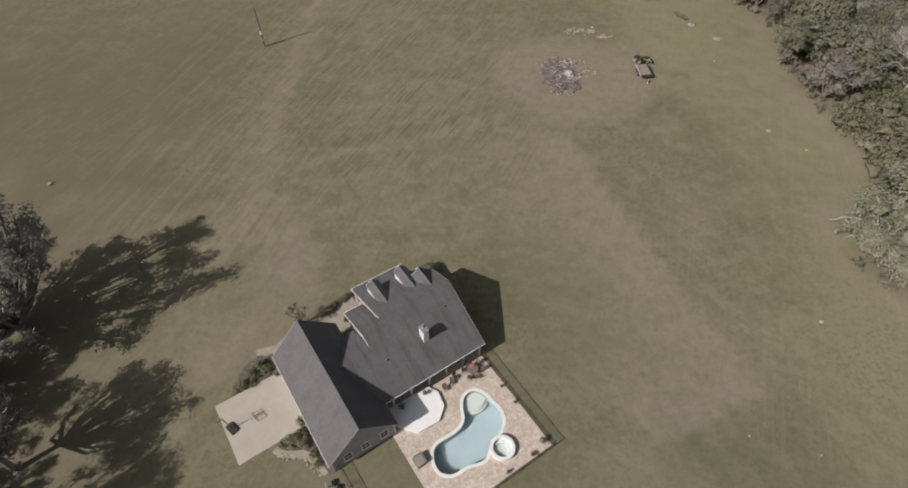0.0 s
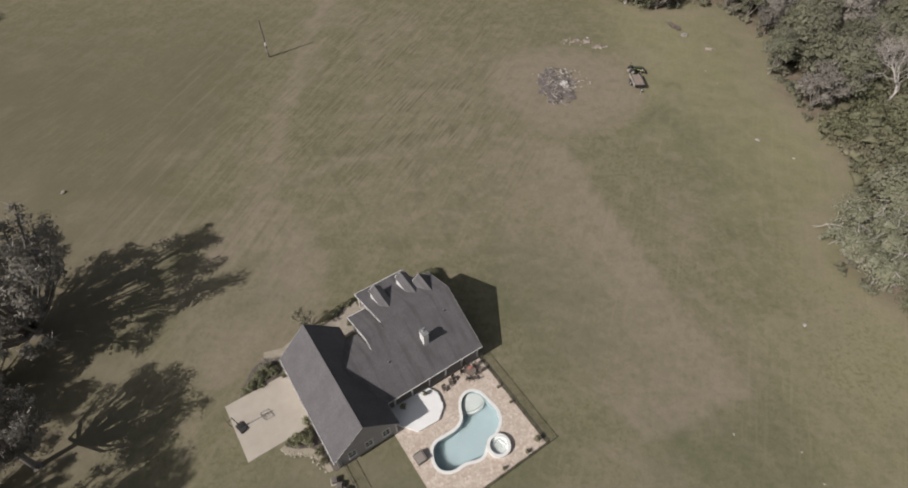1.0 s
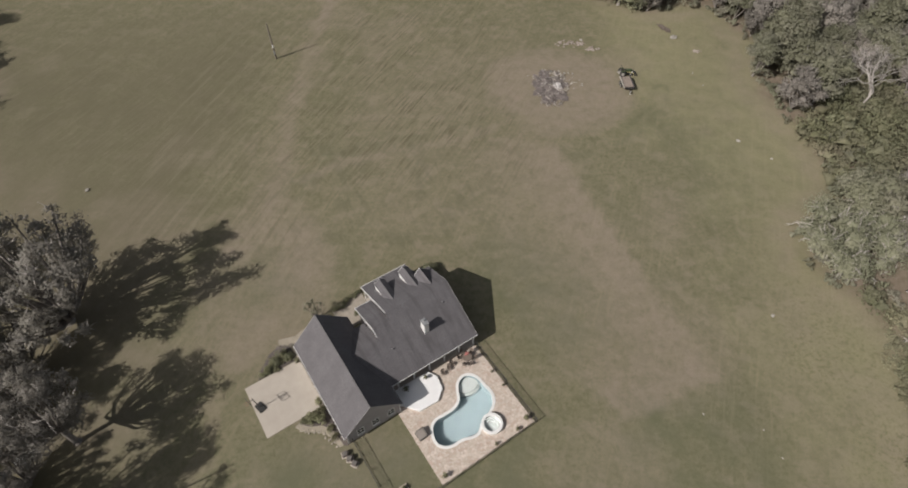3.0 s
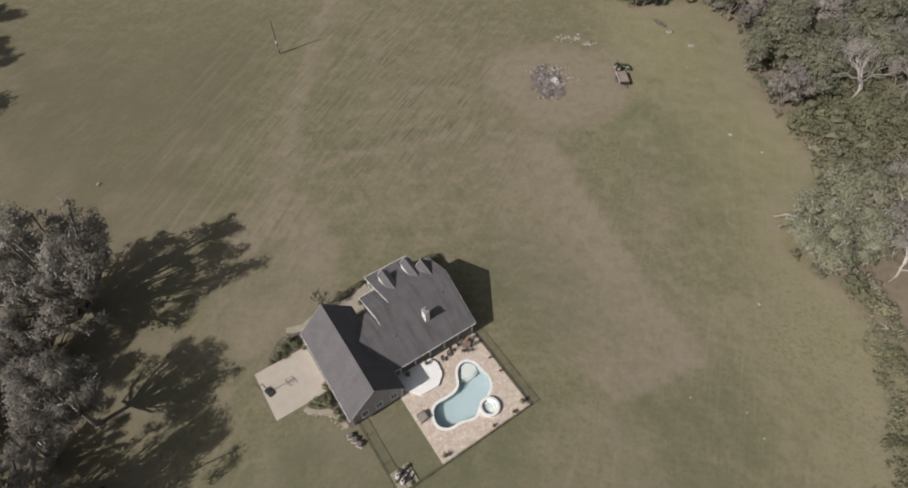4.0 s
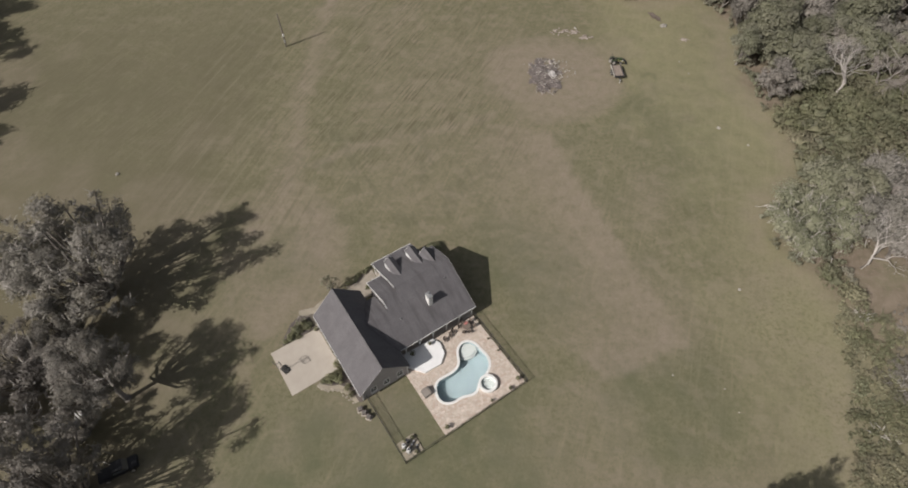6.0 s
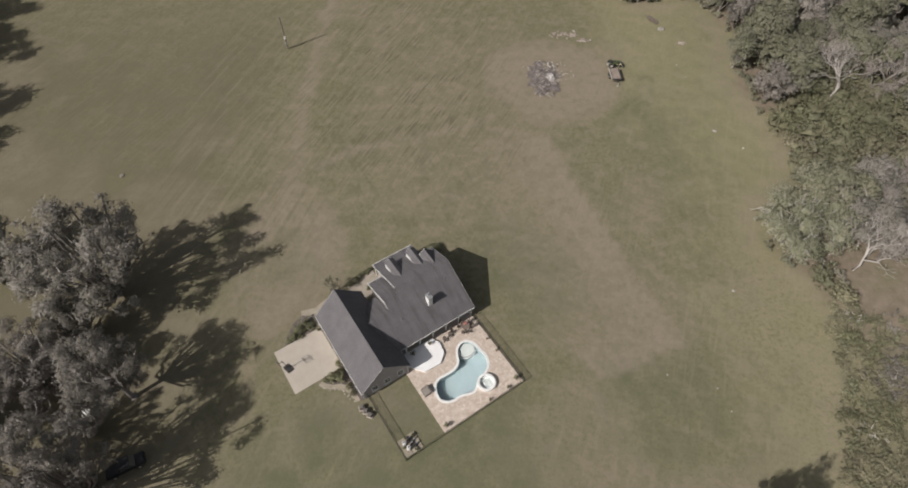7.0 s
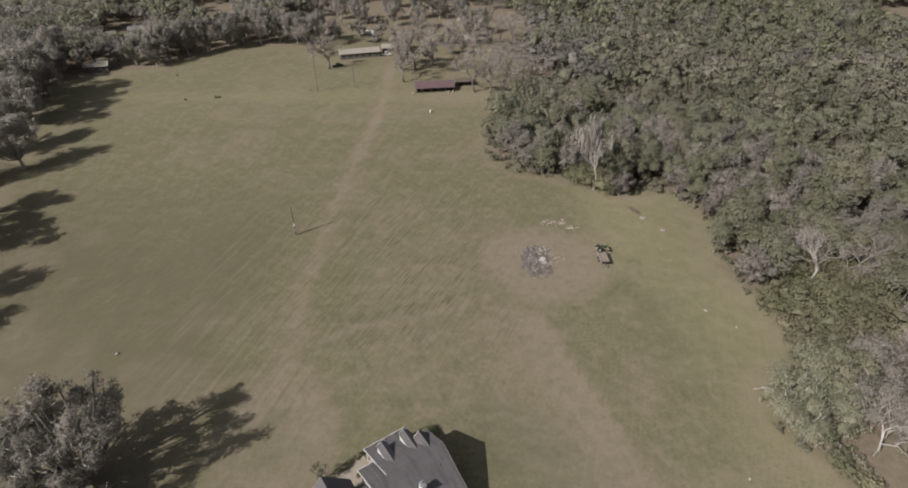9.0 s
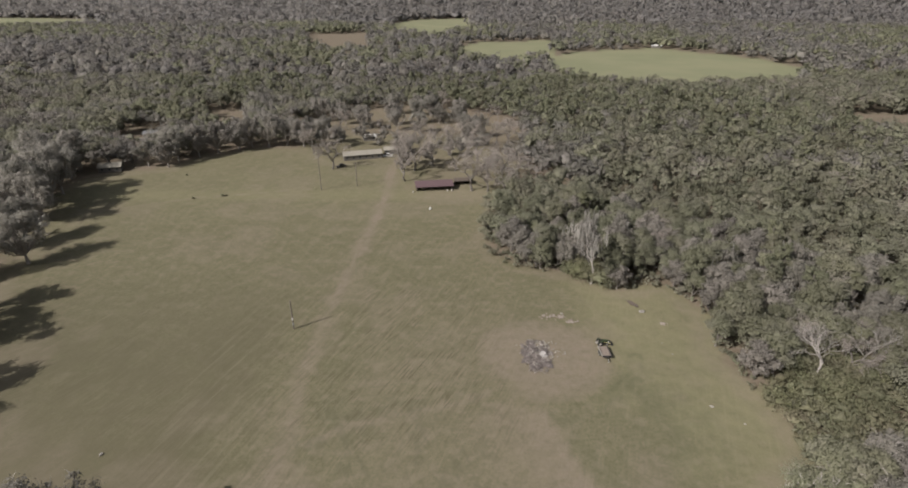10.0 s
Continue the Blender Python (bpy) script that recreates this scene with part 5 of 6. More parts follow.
# large live oaks west of the house
for k, (x, y, s, zs) in enumerate(((-56.3, 36.8, 1.16, 0.87), (-61.0, 21.0, 0.86, 0.74), (-47.4, 19.3, 0.65, 1.15), (-48.2, 6.0, 0.76, 1.3), (-60, 3, 0.7, 1.0), (-70, 14.0, 0.75, 1.1), (-78, 40, 0.85, 1.0), (-72, 12, 0.85, 1.0),
                                  (-119, 98, 0.85, 1.0), (-128, 114, 0.85, 1.0), (-112, 77, 0.85, 1.0), (-133, 142, 0.92, 1.0), (-144, 158, 0.85, 1.05), (-108, 66, 0.7, 1.1), (-152, 174, 0.95, 1.1), (-157, 184, 1.0, 1.2), (-160, 195, 1.0, 1.25), (-163, 206, 1.0, 1.2),
                                  (-126, 104, 0.8, 1.0), (-140, 133, 0.85, 1.0), (-150, 150, 0.9, 1.1), (-57.5, 28.3, 0.6, 0.9), (-51.0, 14.2, 0.4, 0.9))):
    plant("oak_tree", HIGH if k == 2 else BIG[k % 2] if x > -90 else ROW[k % 3], x, y, s, 1.7 * k, "large spreading live oak with grey-green mossy foliage", "tree", "live oaks west of the meadow", zs)
plant("oak_tree", BIG[1], 36.6, -0.4, 0.46, 0.4, "broadleaf tree standing alone on the grass", "tree", zs=1.65)

SPREAD = tree_meshes(8.5, 8.8, 44, 26000, 0.24, SILVERLEAF, BARK, 66, bottom=0.03, limbs=12, lobe=(0.14, 0.14), heart=0.5, bare=900, squash=0.7, lift=2.0, per=8, clump=(0.34, 0.26), pale=70)
for x, y, q in ((50.5, 139.5, 1.0), (42.0, 141.5, 0.95)):
    plant("oak_tree", MOSSY[1], x, y, q, x, "tall oak hung with pale grey moss at the wood's edge", "tree", "woodland oaks", 1.15)
plant("oak_tree", SPREAD, 59.8, 48.0, 1.0, 2.0, "broad pale grey-green oak standing out from the wood", "tree", "woodland oaks")

# shrubs by the house
for u, v in ((-5.4, 15.1), (-4.6, 15.7), (-3.9, 16.4), (-3.1, 16.9), (-2.3, 16.7), (-3.2, 15.6), (-2.2, 15.5), (-4.3, 15.0)):
    p = H(u, v).translation
    plant("shrub", SHRUB[int(abs(u * 9)) % 3], p.x, p.y, 0.4, u * 3, "low dull green groundcover shrub in the bed", "shrub", "groundcover shrubs", 0.5, 0.03)
for u, v, s in ((-3.0, 5.7, 0.6), (-2.2, 4.9, 0.5), (-3.9, 5.9, 0.4), (-1.6, 5.9, 0.5), (-1.6, 3.2, 0.35), (-1.6, 2.0, 0.3), (-2.6, 16.6, 0.42), (-3.8, 15.7, 0.4), (-5.2, 15.2, 0.42), (-2.0, 15.6, 0.4), (-6.2, 15.0, 0.3),
                (21.6, 16.6, 0.85), (20.5, 16.3, 0.7), (22.6, 17.4, 0.6), (9.0, 16.6, 0.3), (8.0, 18.9, 0.3), (6.6, 19.0, 0.32), (7.3, 19.0, 0.3), (8.8, 19.4, 0.34), (9.8, 19.6, 0.32), (10.7, 19.8, 0.32)):
    p = H(u, v).translation
    plant("shrub", SHRUB[int(abs(u * 7)) % 3], p.x, p.y, s, u, "rounded green garden shrub by the house", "shrub", "garden shrubs", z=0.03)
for u, v, s in ((2.5, -8.2, 0.2), (0.6, -9.0, 0.17), (2.0, -10.1, 0.18), (1.4, -7.9, 0.15)):
    p = H(u, v).translation
    plant("shrub", SHRUB[int(u * 9) % 3], p.x, p.y, s, u, "small weedy green plant beside the pool equipment", "shrub", "weeds on the equipment pad", z=0.1)
SLIGHT = tree_meshes(4.8, 1.7, 14, 900, 0.15, SILVERLEAF, BARK, 110, bottom=0.2, limbs=10, lobe=(0.2, 0.14), heart=0, per=4)
plant("ornamental_tree", SLIGHT, -20.0, 37.0, 1.0, 1.0, "small thin-leaved ornamental tree beside the front walk", "tree")
p = H(-2.4, 16.4).translation
plant("crape_tree", BARE[1], p.x, p.y, 0.2, 1.0, "small bare ornamental tree in the bed", "tree")


# woodland: the nearest trees one by one
def scatter(x0, x1, y0, y1, step, r):
    gx, gy = np.meshgrid(np.arange(x0, x1, step), np.arange(y0, y1, step))
    return (gx + (r.random(gx.shape) - 0.5) * step * 0.85).ravel(), (gy + (r.random(gy.shape) - 0.5) * step * 0.85).ravel()


def clear_of(x, y, polys):
    keep = np.ones(len(x), bool)
    for p in polys:
        keep &= ~inside(x, y, p)
    return keep


SCRUB = [(50, -60), (53, 8), (57, 19), (60, 30), (62, 36), (66, 39), (78, 43), (90, 46), (140, 40), (140, -60)]      # low scrub with dead trunks
SCRUB_NORTH = [(66, 62), (67, 81), (75, 84), (92, 80), (96, 62), (84, 56)]                                         # vine-covered thicket
DEAD_AT = ((80.5, 84.5, 1.35, 0, 0.5), (83, 88.5, 1.1, 1, 2.2), (68, 41.5, 1.1, 1, 1.0), (71, 44, 0.9, 0, 4.0), (90, 66, 0.9, 1, 3.0), (72, 14, 0.7, 0, 5.2), (66, 6, 0.6, 1, 0.4),
           (80, 52, 0.9, 0, 1.4), (41.5, 134, 1.1, 1, 2.9), (99, 70, 1.1, 0, 0.2), (93, 88, 1.2, 1, 5.0))
tr = np.random.default_rng(5)
wx, wy = scatter(5, 150, 36, 206, 6.3, tr)
d_edge = near_line(wx, wy, MEADOW)
ok = ~inside(wx, wy, MEADOW) & ~inside(wx, wy, SCRUB) & ~inside(wx, wy, SCRUB_NORTH) & ~inside(wx, wy, YARD) & (d_edge > 2.6) & ((wx > 10) | (wy < 140))
for x, y, *_ in DEAD_AT:
    ok &= np.hypot(wx - x + 2, (wy - y + 3.5) * 0.8) > 5.0
ok &= np.hypot(wx - 59, wy - 47) > 7.5
wx, wy, d_edge = wx[ok], wy[ok], d_edge[ok]
order = np.argsort(np.hypot(wx - 40, (wy - 60) * 0.8))
near_set, rest = order[:215], order[215:]
for i in near_set:
    x, y, e = wx[i], wy[i], d_edge[i]
    q = tr.random()
    s = (0.74 if e < 6 else 0.96) * (0.8 + 0.4 * tr.random())
    if q < 0.10 and e > 5:
        plant("bare_tree", BARE[int(tr.random() * 3)], x, y, s * 1.05, tr.random() * 6, "leafless grey tree among the wood", "tree", "woodland bare trees")
    elif q < 0.36:
        plant("oak_tree", MOSSY[int(tr.random() * 2)], x, y, s * 0.9, tr.random() * 6, "mossy grey-green oak at the wood's edge", "tree", "woodland oaks")
    elif q < 0.44 and e > 12:
        plant("pine_tree", PINES[int(tr.random() * 2)], x, y, s * 0.85, tr.random() * 6, "slender pine with yellow-green needles", "tree", "woodland pines")
    else:
        plant("broadleaf_tree", OAKS[int(tr.random() * 4)], x, y, s, tr.random() * 6, "dense dull green broadleaf tree in the wood", "tree", "woodland broadleaf trees")
for x, y, s, k, t in DEAD_AT:
    plant("dead_tree", DEAD[k], x, y, s, t, "bleached dead tree with bare forked limbs", "tree", "dead trees")
for x, y, s in ((84, 92, 1.0), (89, 86, 0.95), (78, 93, 0.9), (93, 94, 1.0), (76, 56, 0.85), (81, 60, 0.9), (73.5, 52, 0.8), (86, 96, 0.9)):
    plant("bare_tree", BARE[int(x) % 3], x, y, s, x, "leafless grey tree among the wood", "tree", "woodland bare trees")
# a tall snag hung with moss
SNAG = bare_meshes(15.0, DEADWOOD, 131, depth=5, thick=0.017, wide=0.48)
sr = np.random.default_rng(32)
co = np.array([tuple(v.co) for v in SNAG["twig_growth"].vertices])
co = co[co[:, 2] > 5.5]
a = co[sr.integers(0, len(co), 420)] + sr.normal(size=(420, 3)) * 0.12
side = unit(np.stack([sr.normal(size=420), sr.normal(size=420), np.zeros(420)], 1)) * (0.04 + 0.07 * sr.random((420, 1)))
drop = np.stack([sr.normal(size=420) * 0.1, sr.normal(size=420) * 0.1, -(0.5 + 1.5 * sr.random(420))], 1)
moss = np.stack([a - side * 0.5, a + side * 0.5, a + drop * 0.5 + side, a + drop, a + drop * 0.5 - side], 1).reshape(-1, 3)
SNAG["moss_strands"] = mesh_from("moss_strands", moss, np.arange(2100).reshape(-1, 5), MOSS)
plant("dead_tree", SNAG, 41.0, 128.3, 1.6, 2.0, "tall bleached snag hung with pale grey moss", "tree", "dead trees")
# bare trees round the farmyard
for x, y, s in ((-56.7, 240.8, 1.4), (-20.8, 222.5, 1.4), (-17.2, 237.8, 1.8), (8.9, 209.5, 1.6), (-1.1, 264.8, 1.5), (15.5, 209, 1.3), (22, 203, 1.2), (-24, 263, 1.3), (2, 238, 1.35), (-9, 246, 1.3), (24, 232, 1.3), (-72, 268, 1.3),
                (13, 250, 1.4), (-14, 276, 1.4), (8, 282, 1.4), (-24, 240, 1.4), (16, 226, 1.4), (28, 218, 1.3), (-166, 246, 1.2), (-172, 262, 1.3), (-158, 252, 1.2), (-150, 272, 1.1)):
    plant("bare_tree", BARE[int(abs(x)) % 3], x, y, s, x, "wide leafless grey-brown tree by the farmyard", "tree", "farmyard trees")


# tall trees with clear trunks along the pasture's far edge
for k, (x, y, s) in enumerate(((-80, 281, 0.82), (-90, 284, 0.74), (-99, 281, 0.86), (-108, 281, 0.7), (-113, 274, 0.8), (-122, 269, 0.82), (-129, 262, 0.76), (-136, 254, 0.72), (-137, 245, 0.66), (-142, 258, 0.8), (-147, 246, 0.6),
                              (-176, 238, 0.82), (-172, 226, 0.8), (-178, 214, 0.9), (-168, 202, 0.84), (-166, 189, 0.88), (-178, 196, 0.9), (-160, 176, 0.8), (-70, 286, 0.7), (-186, 228, 0.9), (-150, 262, 0.7), (-118, 284, 0.75))):
    plant("oak_tree", ROW[k % 3], x, y, s, 2.3 * k, "tall grey-green oak with a clear trunk at the pasture's edge", "tree", "trees along the pasture's far edge", 1.0 + 0.1 * (k % 4))
# open trees on bare ground behind the farmyard
pr = np.random.default_rng(17)
px, py = scatter(-98, 44, 288, 384, 15, pr)
ok = inside(px, py, PARKLAND) & (pr.random(len(px)) < 0.62)
for x, y in zip(px[ok], py[ok]):
    if pr.random() < 0.35:
        plant("bare_tree", BARE[int(pr.random() * 3)], x, y, 1.1 + 0.4 * pr.random(), pr.random() * 6, "wide leafless grey-brown tree by the farmyard", "tree", "farmyard trees")
    else:
        plant("oak_tree", ROW[int(pr.random() * 3)], x, y, 0.55 + 0.25 * pr.random(), pr.random() * 6, "grey-green oak standing on bare ground behind the farmyard", "tree", "farmyard trees", 1.1)


# the rest of the woods, too many to count
def cloud_trees(x, y, h, rad, count, size, r, squash=0.8, lobes=4, per=5, lift=1.2, lobe=(0.40, 0.36), wide=0.36, tier=(0.30, 0.42), taper=0.0, clump=(0.26, 0.26), heart=0.42):
    """Crowns of leaf clumps and sprays for many trees at once, each with a tone of its own."""
    n = len(x)
    rr = np.repeat(rad, lobes)
    level = r.random(n * lobes)
    c = np.stack([np.repeat(x, lobes) + r.normal(size=n * lobes) * rr * wide, np.repeat(y, lobes) + r.normal(size=n * lobes) * rr * wide,
                  np.repeat(h, lobes) * (tier[0] + tier[1] * level)], 1)
    cr = rr * (lobe[0] + lobe[1] * r.random(n * lobes)) * (1 - taper * level)
    sq = np.minimum(squash, np.repeat(h, lobes) * 0.42 / cr)
    own = np.repeat(r.random(n), lobes)
    cc, kr, lob, out = clumps(c, cr, per, r, sq, 0.6, clump)
    v, f, d, k = sprays(cc, kr, n * count, np.repeat(size, lobes * per), r, 0.4, lift=lift, out=out)
    tone = own[lob][k]
    if heart:
        hv, hf, hd, hk = cores(c, cr, r, sq, heart, False, 0.2, lift)
        v, f, d, tone = np.concatenate([v, hv]), np.concatenate([f, hf + len(v)]), np.concatenate([d, hd]), np.concatenate([tone, own[hk]])
    return v, f, d, tone


def wood(name, x, y, h, rad, count, size, leaf, r, label, **form):
    v, f, d, tone = cloud_trees(x, y, h, rad, count, size, r, **form)
    return tagged(new(name, mesh_from(name, v, f, leaf, dome=d, tone=tone)), label, "woodland", kind="stuff")


OPEN = [MEADOW, YARD, PARKLAND, *PASTURES, *CLEARINGS]
fr = np.random.default_rng(8)


def view_wedge(x, y, spread_by=1.02, extra=25):
    return (np.abs(x) < (y + 14) * spread_by * 0.86 + extra) & (y > -35)


# remaining nearby wood
x, y = wx[rest], wy[rest]
h = 9.5 + 5 * fr.random(len(x))
wood("near_woodland", x, y, h, h * (0.30 + 0.14 * fr.random(len(x))), 1000, np.full(len(x), 0.52), WOODLEAF, fr, "dull green mixed woodland beyond the meadow", lobes=7, per=8, lobe=(0.30, 0.3), wide=0.42, tier=(0.26, 0.5))
x, y = scatter(-420, 480, 36, 480, 8.0, fr)
ok = clear_of(x, y, OPEN + [SCRUB]) & view_wedge(x, y) & ~((x > 5) & (x < 150) & (y < 206)) & (near_line(x, y, MEADOW) > np.where(x < -60, 11, 4))
x, y = x[ok], y[ok]
h = 10.5 + 3 * fr.random(len(x)) + 3 * lattice(x, y, 60, 5)
kind = 0.55 * lattice(x, y, 90, 6) + 0.5 * fr.random(len(x)) + 0.08
kind += 0.16 * soft(150 - np.abs(x + 60), 0, 90) * soft(y, 300, 380) + 0.14 * soft(x, 90, 180) * soft(400 - y, 0, 90) - 0.14 * soft(-x, 170, 260)
kind = np.where((x > 60) & (kind >= 0.6) & (kind < 0.74), 0.5, kind)
span = 0.48 + 0.14 * fr.random(len(x))
for nm, sel, leaf, lab, form in (("mid_woodland", (kind > 0.36) & (kind < 0.6), WOODLEAF, "dull green broadleaf woodland stretching into the distance", dict(lobe=(0.36, 0.3), wide=0.42, tier=(0.28, 0.46))),
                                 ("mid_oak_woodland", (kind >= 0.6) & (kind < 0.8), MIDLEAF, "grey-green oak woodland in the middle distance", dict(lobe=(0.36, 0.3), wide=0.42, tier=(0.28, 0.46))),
                                 ("mid_pine_woodland", kind >= 0.8, PINELEAF, "yellow-green pine woodland in the middle distance", dict(lobe=(0.32, 0.2), wide=0.34, tier=(0.3, 0.6), taper=0.35))):
    tall = 1.2 if leaf is PINELEAF else 1.0
    wood(nm, x[sel], y[sel], h[sel] * tall, h[sel] * span[sel], 430, np.full(sel.sum(), 0.86), leaf, fr, lab, lobes=5, per=6, **form)
# leafless crowns among them
def bare_wood(name, x, y, h, rad, count, thick, r, label):
    n = len(x)
    lob = 5
    c = np.stack([np.repeat(x, lob) + r.normal(size=n * lob) * np.repeat(rad, lob) * 0.4, np.repeat(y, lob) + r.normal(size=n * lob) * np.repeat(rad, lob) * 0.4, np.repeat(h, lob) * (0.5 + 0.3 * r.random(n * lob))], 1)
    v, f = sticks(c, np.repeat(rad, lob) * 0.55, n * count, r, thick)
    return tagged(new(name, mesh_from(name, v, f, TWIGS)), label, "woodland", kind="stuff")


sel = kind <= 0.36
bare_wood("bare_woodland", x[sel], y[sel], h[sel], h[sel] * 0.38, 150, 0.11, fr, "leafless grey trees scattered through the woods")
wood("understory", x[sel], y[sel], h[sel] * 0.55, h[sel] * 0.36, 160, np.full(sel.sum(), 0.95), WOODLEAF, fr, "lower leafy growth under the leafless trees", lobes=2, per=4)
# sparse trees in the yard
x, y = scatter(-85, 34, 218, 310, 11, fr)
ok = inside(x, y, YARD) & (y > 236) & (fr.random(len(x)) < 0.6) & ~((np.abs(x + 45) < 14) & (np.abs(y - 252) < 14)) & ~((np.abs(x - 2) < 22) & (y < 230))
h = 9 + 6 * fr.random(ok.sum())
wood("yard_trees", x[ok], y[ok], h, h * 0.36, 300, np.full(ok.sum(), 0.7), OAKLEAF, fr, "grey-green trees scattered round the farmyard")
x, y = scatter(-1250, 1250, 300, 1350, 14.5, fr)
ok = clear_of(x, y, OPEN) & view_wedge(x, y) & ~((np.abs(x) < 450) & (y < 480))
x, y = x[ok], y[ok]
h = 11 + 4 * fr.random(len(x)) + 3 * lattice(x, y, 110, 9)
span = 0.5 + 0.2 * fr.random(len(x))
kind = 0.6 * lattice(x, y, 160, 10) + 0.5 * fr.random(len(x))
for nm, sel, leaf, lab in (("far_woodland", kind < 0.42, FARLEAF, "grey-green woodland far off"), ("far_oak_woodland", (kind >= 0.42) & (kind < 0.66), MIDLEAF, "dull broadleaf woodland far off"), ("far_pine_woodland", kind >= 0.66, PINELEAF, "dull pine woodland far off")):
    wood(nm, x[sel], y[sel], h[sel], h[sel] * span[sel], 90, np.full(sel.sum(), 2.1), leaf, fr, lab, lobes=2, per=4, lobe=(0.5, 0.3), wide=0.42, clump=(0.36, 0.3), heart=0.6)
for y0, y1, step, rad in ((1300, 2100, 23, 16.0), (2100, 3500, 44, 31.0), (3500, 4850, 95, 66.0)):
    x, y = scatter(-4400, 4400, y0, y1, step, fr)
    ok = clear_of(x, y, OPEN) & view_wedge(x, y)
    x, y = x[ok], y[ok]
    h = 17 + 4 * fr.random(len(x))
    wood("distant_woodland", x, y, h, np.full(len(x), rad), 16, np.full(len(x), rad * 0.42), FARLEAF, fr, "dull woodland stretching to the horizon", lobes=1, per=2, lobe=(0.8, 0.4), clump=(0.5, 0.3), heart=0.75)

# undergrowth along the wood's edge and in the scrub
er = np.random.default_rng(12)
x, y = scatter(5, 112, -36, 210, 2.4, er)
d = near_line(x, y, MEADOW)
ok = ~inside(x, y, MEADOW) & (d < 7.5) & (er.random(len(x)) < 0.4 + 0.1 * d) & (d > 1.2) & ~inside(x, y, SCRUB) & ~inside(x, y, YARD)
x, y = x[ok], y[ok]
h = 0.9 + 2.6 * er.random(len(x)) ** 1.5 * soft(d[ok], 0, 4)
wood("edge_undergrowth", x, y, h, 0.8 + 0.4 * h, 170, np.full(len(x), 0.32), WOODLEAF, er, "tangled undergrowth along the wood's edge", lobes=2, per=5, heart=0, lift=1.5)
x, y = scatter(20, 112, 36, 145, 2.5, er)
ok = inside(x, y, SCRUB_NORTH)
for dx, dy, *_ in DEAD_AT:
    ok |= (np.hypot(x - dx + 2, (y - dy + 3.5) * 0.8) < 6.0) & ~inside(x, y, MEADOW) & (np.hypot(x - 71, y - 41) > 9)
h = 2.2 + 3.2 * er.random(ok.sum())
wood("vine_thicket", x[ok], y[ok], h, 0.9 + 0.5 * h, 300, np.full(ok.sum(), 0.36), SHRUBLEAF, er, "vine-covered green thicket at the wood's edge", lobes=2, per=7, lobe=(0.6, 0.4), clump=(0.34, 0.26), lift=2.0)
x, y = scatter(50, 122, -34, 46, 1.7, er)
ok = inside(x, y, SCRUB) & ~((np.hypot(x - 72, y - 39) < 7))
x, y = x[ok], y[ok]
h = 0.15 + 0.5 * soft(lattice(x, y, 7, 22) * 0.7 + lattice(x, y, 3, 24) * 0.3, 0.35, 0.8) * (0.5 + 0.8 * er.random(len(x)))
dry = lattice(x, y, 8, 25) + 0.5 * er.random(len(x)) > 1.12
for nm, sel, leaf, lab in (("scrub", ~dry, SHRUBLEAF, "low green scrub and brambles beside the meadow"), ("dry_scrub", dry, OAKLEAF, "grey-brown dry brambles among the scrub")):
    wood(nm, x[sel], y[sel], h[sel], 1.3 + 0.3 * h[sel], 160, np.full(sel.sum(), 0.24), leaf, er, lab, lobes=2, per=6, lobe=(0.7, 0.5), clump=(0.2, 0.2), heart=0, lift=2.5)
# bleached branches lying in the scrub
bx, by = er.random(90) * 46 + 56, er.random(90) * 74 - 32
keep = inside(bx, by, SCRUB) & (lattice(bx, by, 10, 27) > 0.45)
bx, by = bx[keep], by[keep]
v, f = sticks(np.stack([bx, by, np.full(len(bx), 0.5)], 1), np.full(len(bx), 1.3), 1100, er, 0.045)
tagged(new("dead_brush", mesh_from("dead_brush", v, f, DEADWOOD)), "bleached dead branches tangled in the scrub", "brushwood", kind="stuff")
# ---- things on the meadow ----
def utility_pole(x, y, h, lamp=False, arm=True):
    e = thing("utility_pole", pose(x, y, 0, 0, 0, 20), "weathered wooden utility pole standing on the meadow", "utility pole", "utility poles")
    part("pole", rod(bmesh.new(), (0, 0, -0.3), (0, 0, h), 0.2, 0.15, 10), POLEWOOD, e)
    if arm:
        part("crossarm", B(-0.9, 0.9, -0.06, 0.06, h - 0.6, h - 0.48), POLEWOOD, e)
        for s in (-0.8, 0, 0.8):
            part("insulator", rod(bmesh.new(), (s, 0, h - 0.48), (s, 0, h - 0.3), 0.04), WHITE, e)
    if lamp:
        part("meter_box", B(-0.2, 0.2, -0.35, -0.16, 1.2, 1.95, bevel=0.02), GREYMETAL, e)
        part("transformer", rod(bmesh.new(), (0.0, -0.32, h * 0.34), (0, -0.32, h * 0.34 + 0.6), 0.18, sides=12), WHITE, e)


utility_pole(-39.9, 105.0, 8.3, lamp=True, arm=False)
utility_pole(-55.6, 210.7, 16.5)
utility_pole(-41.1, 215.9, 11.0)


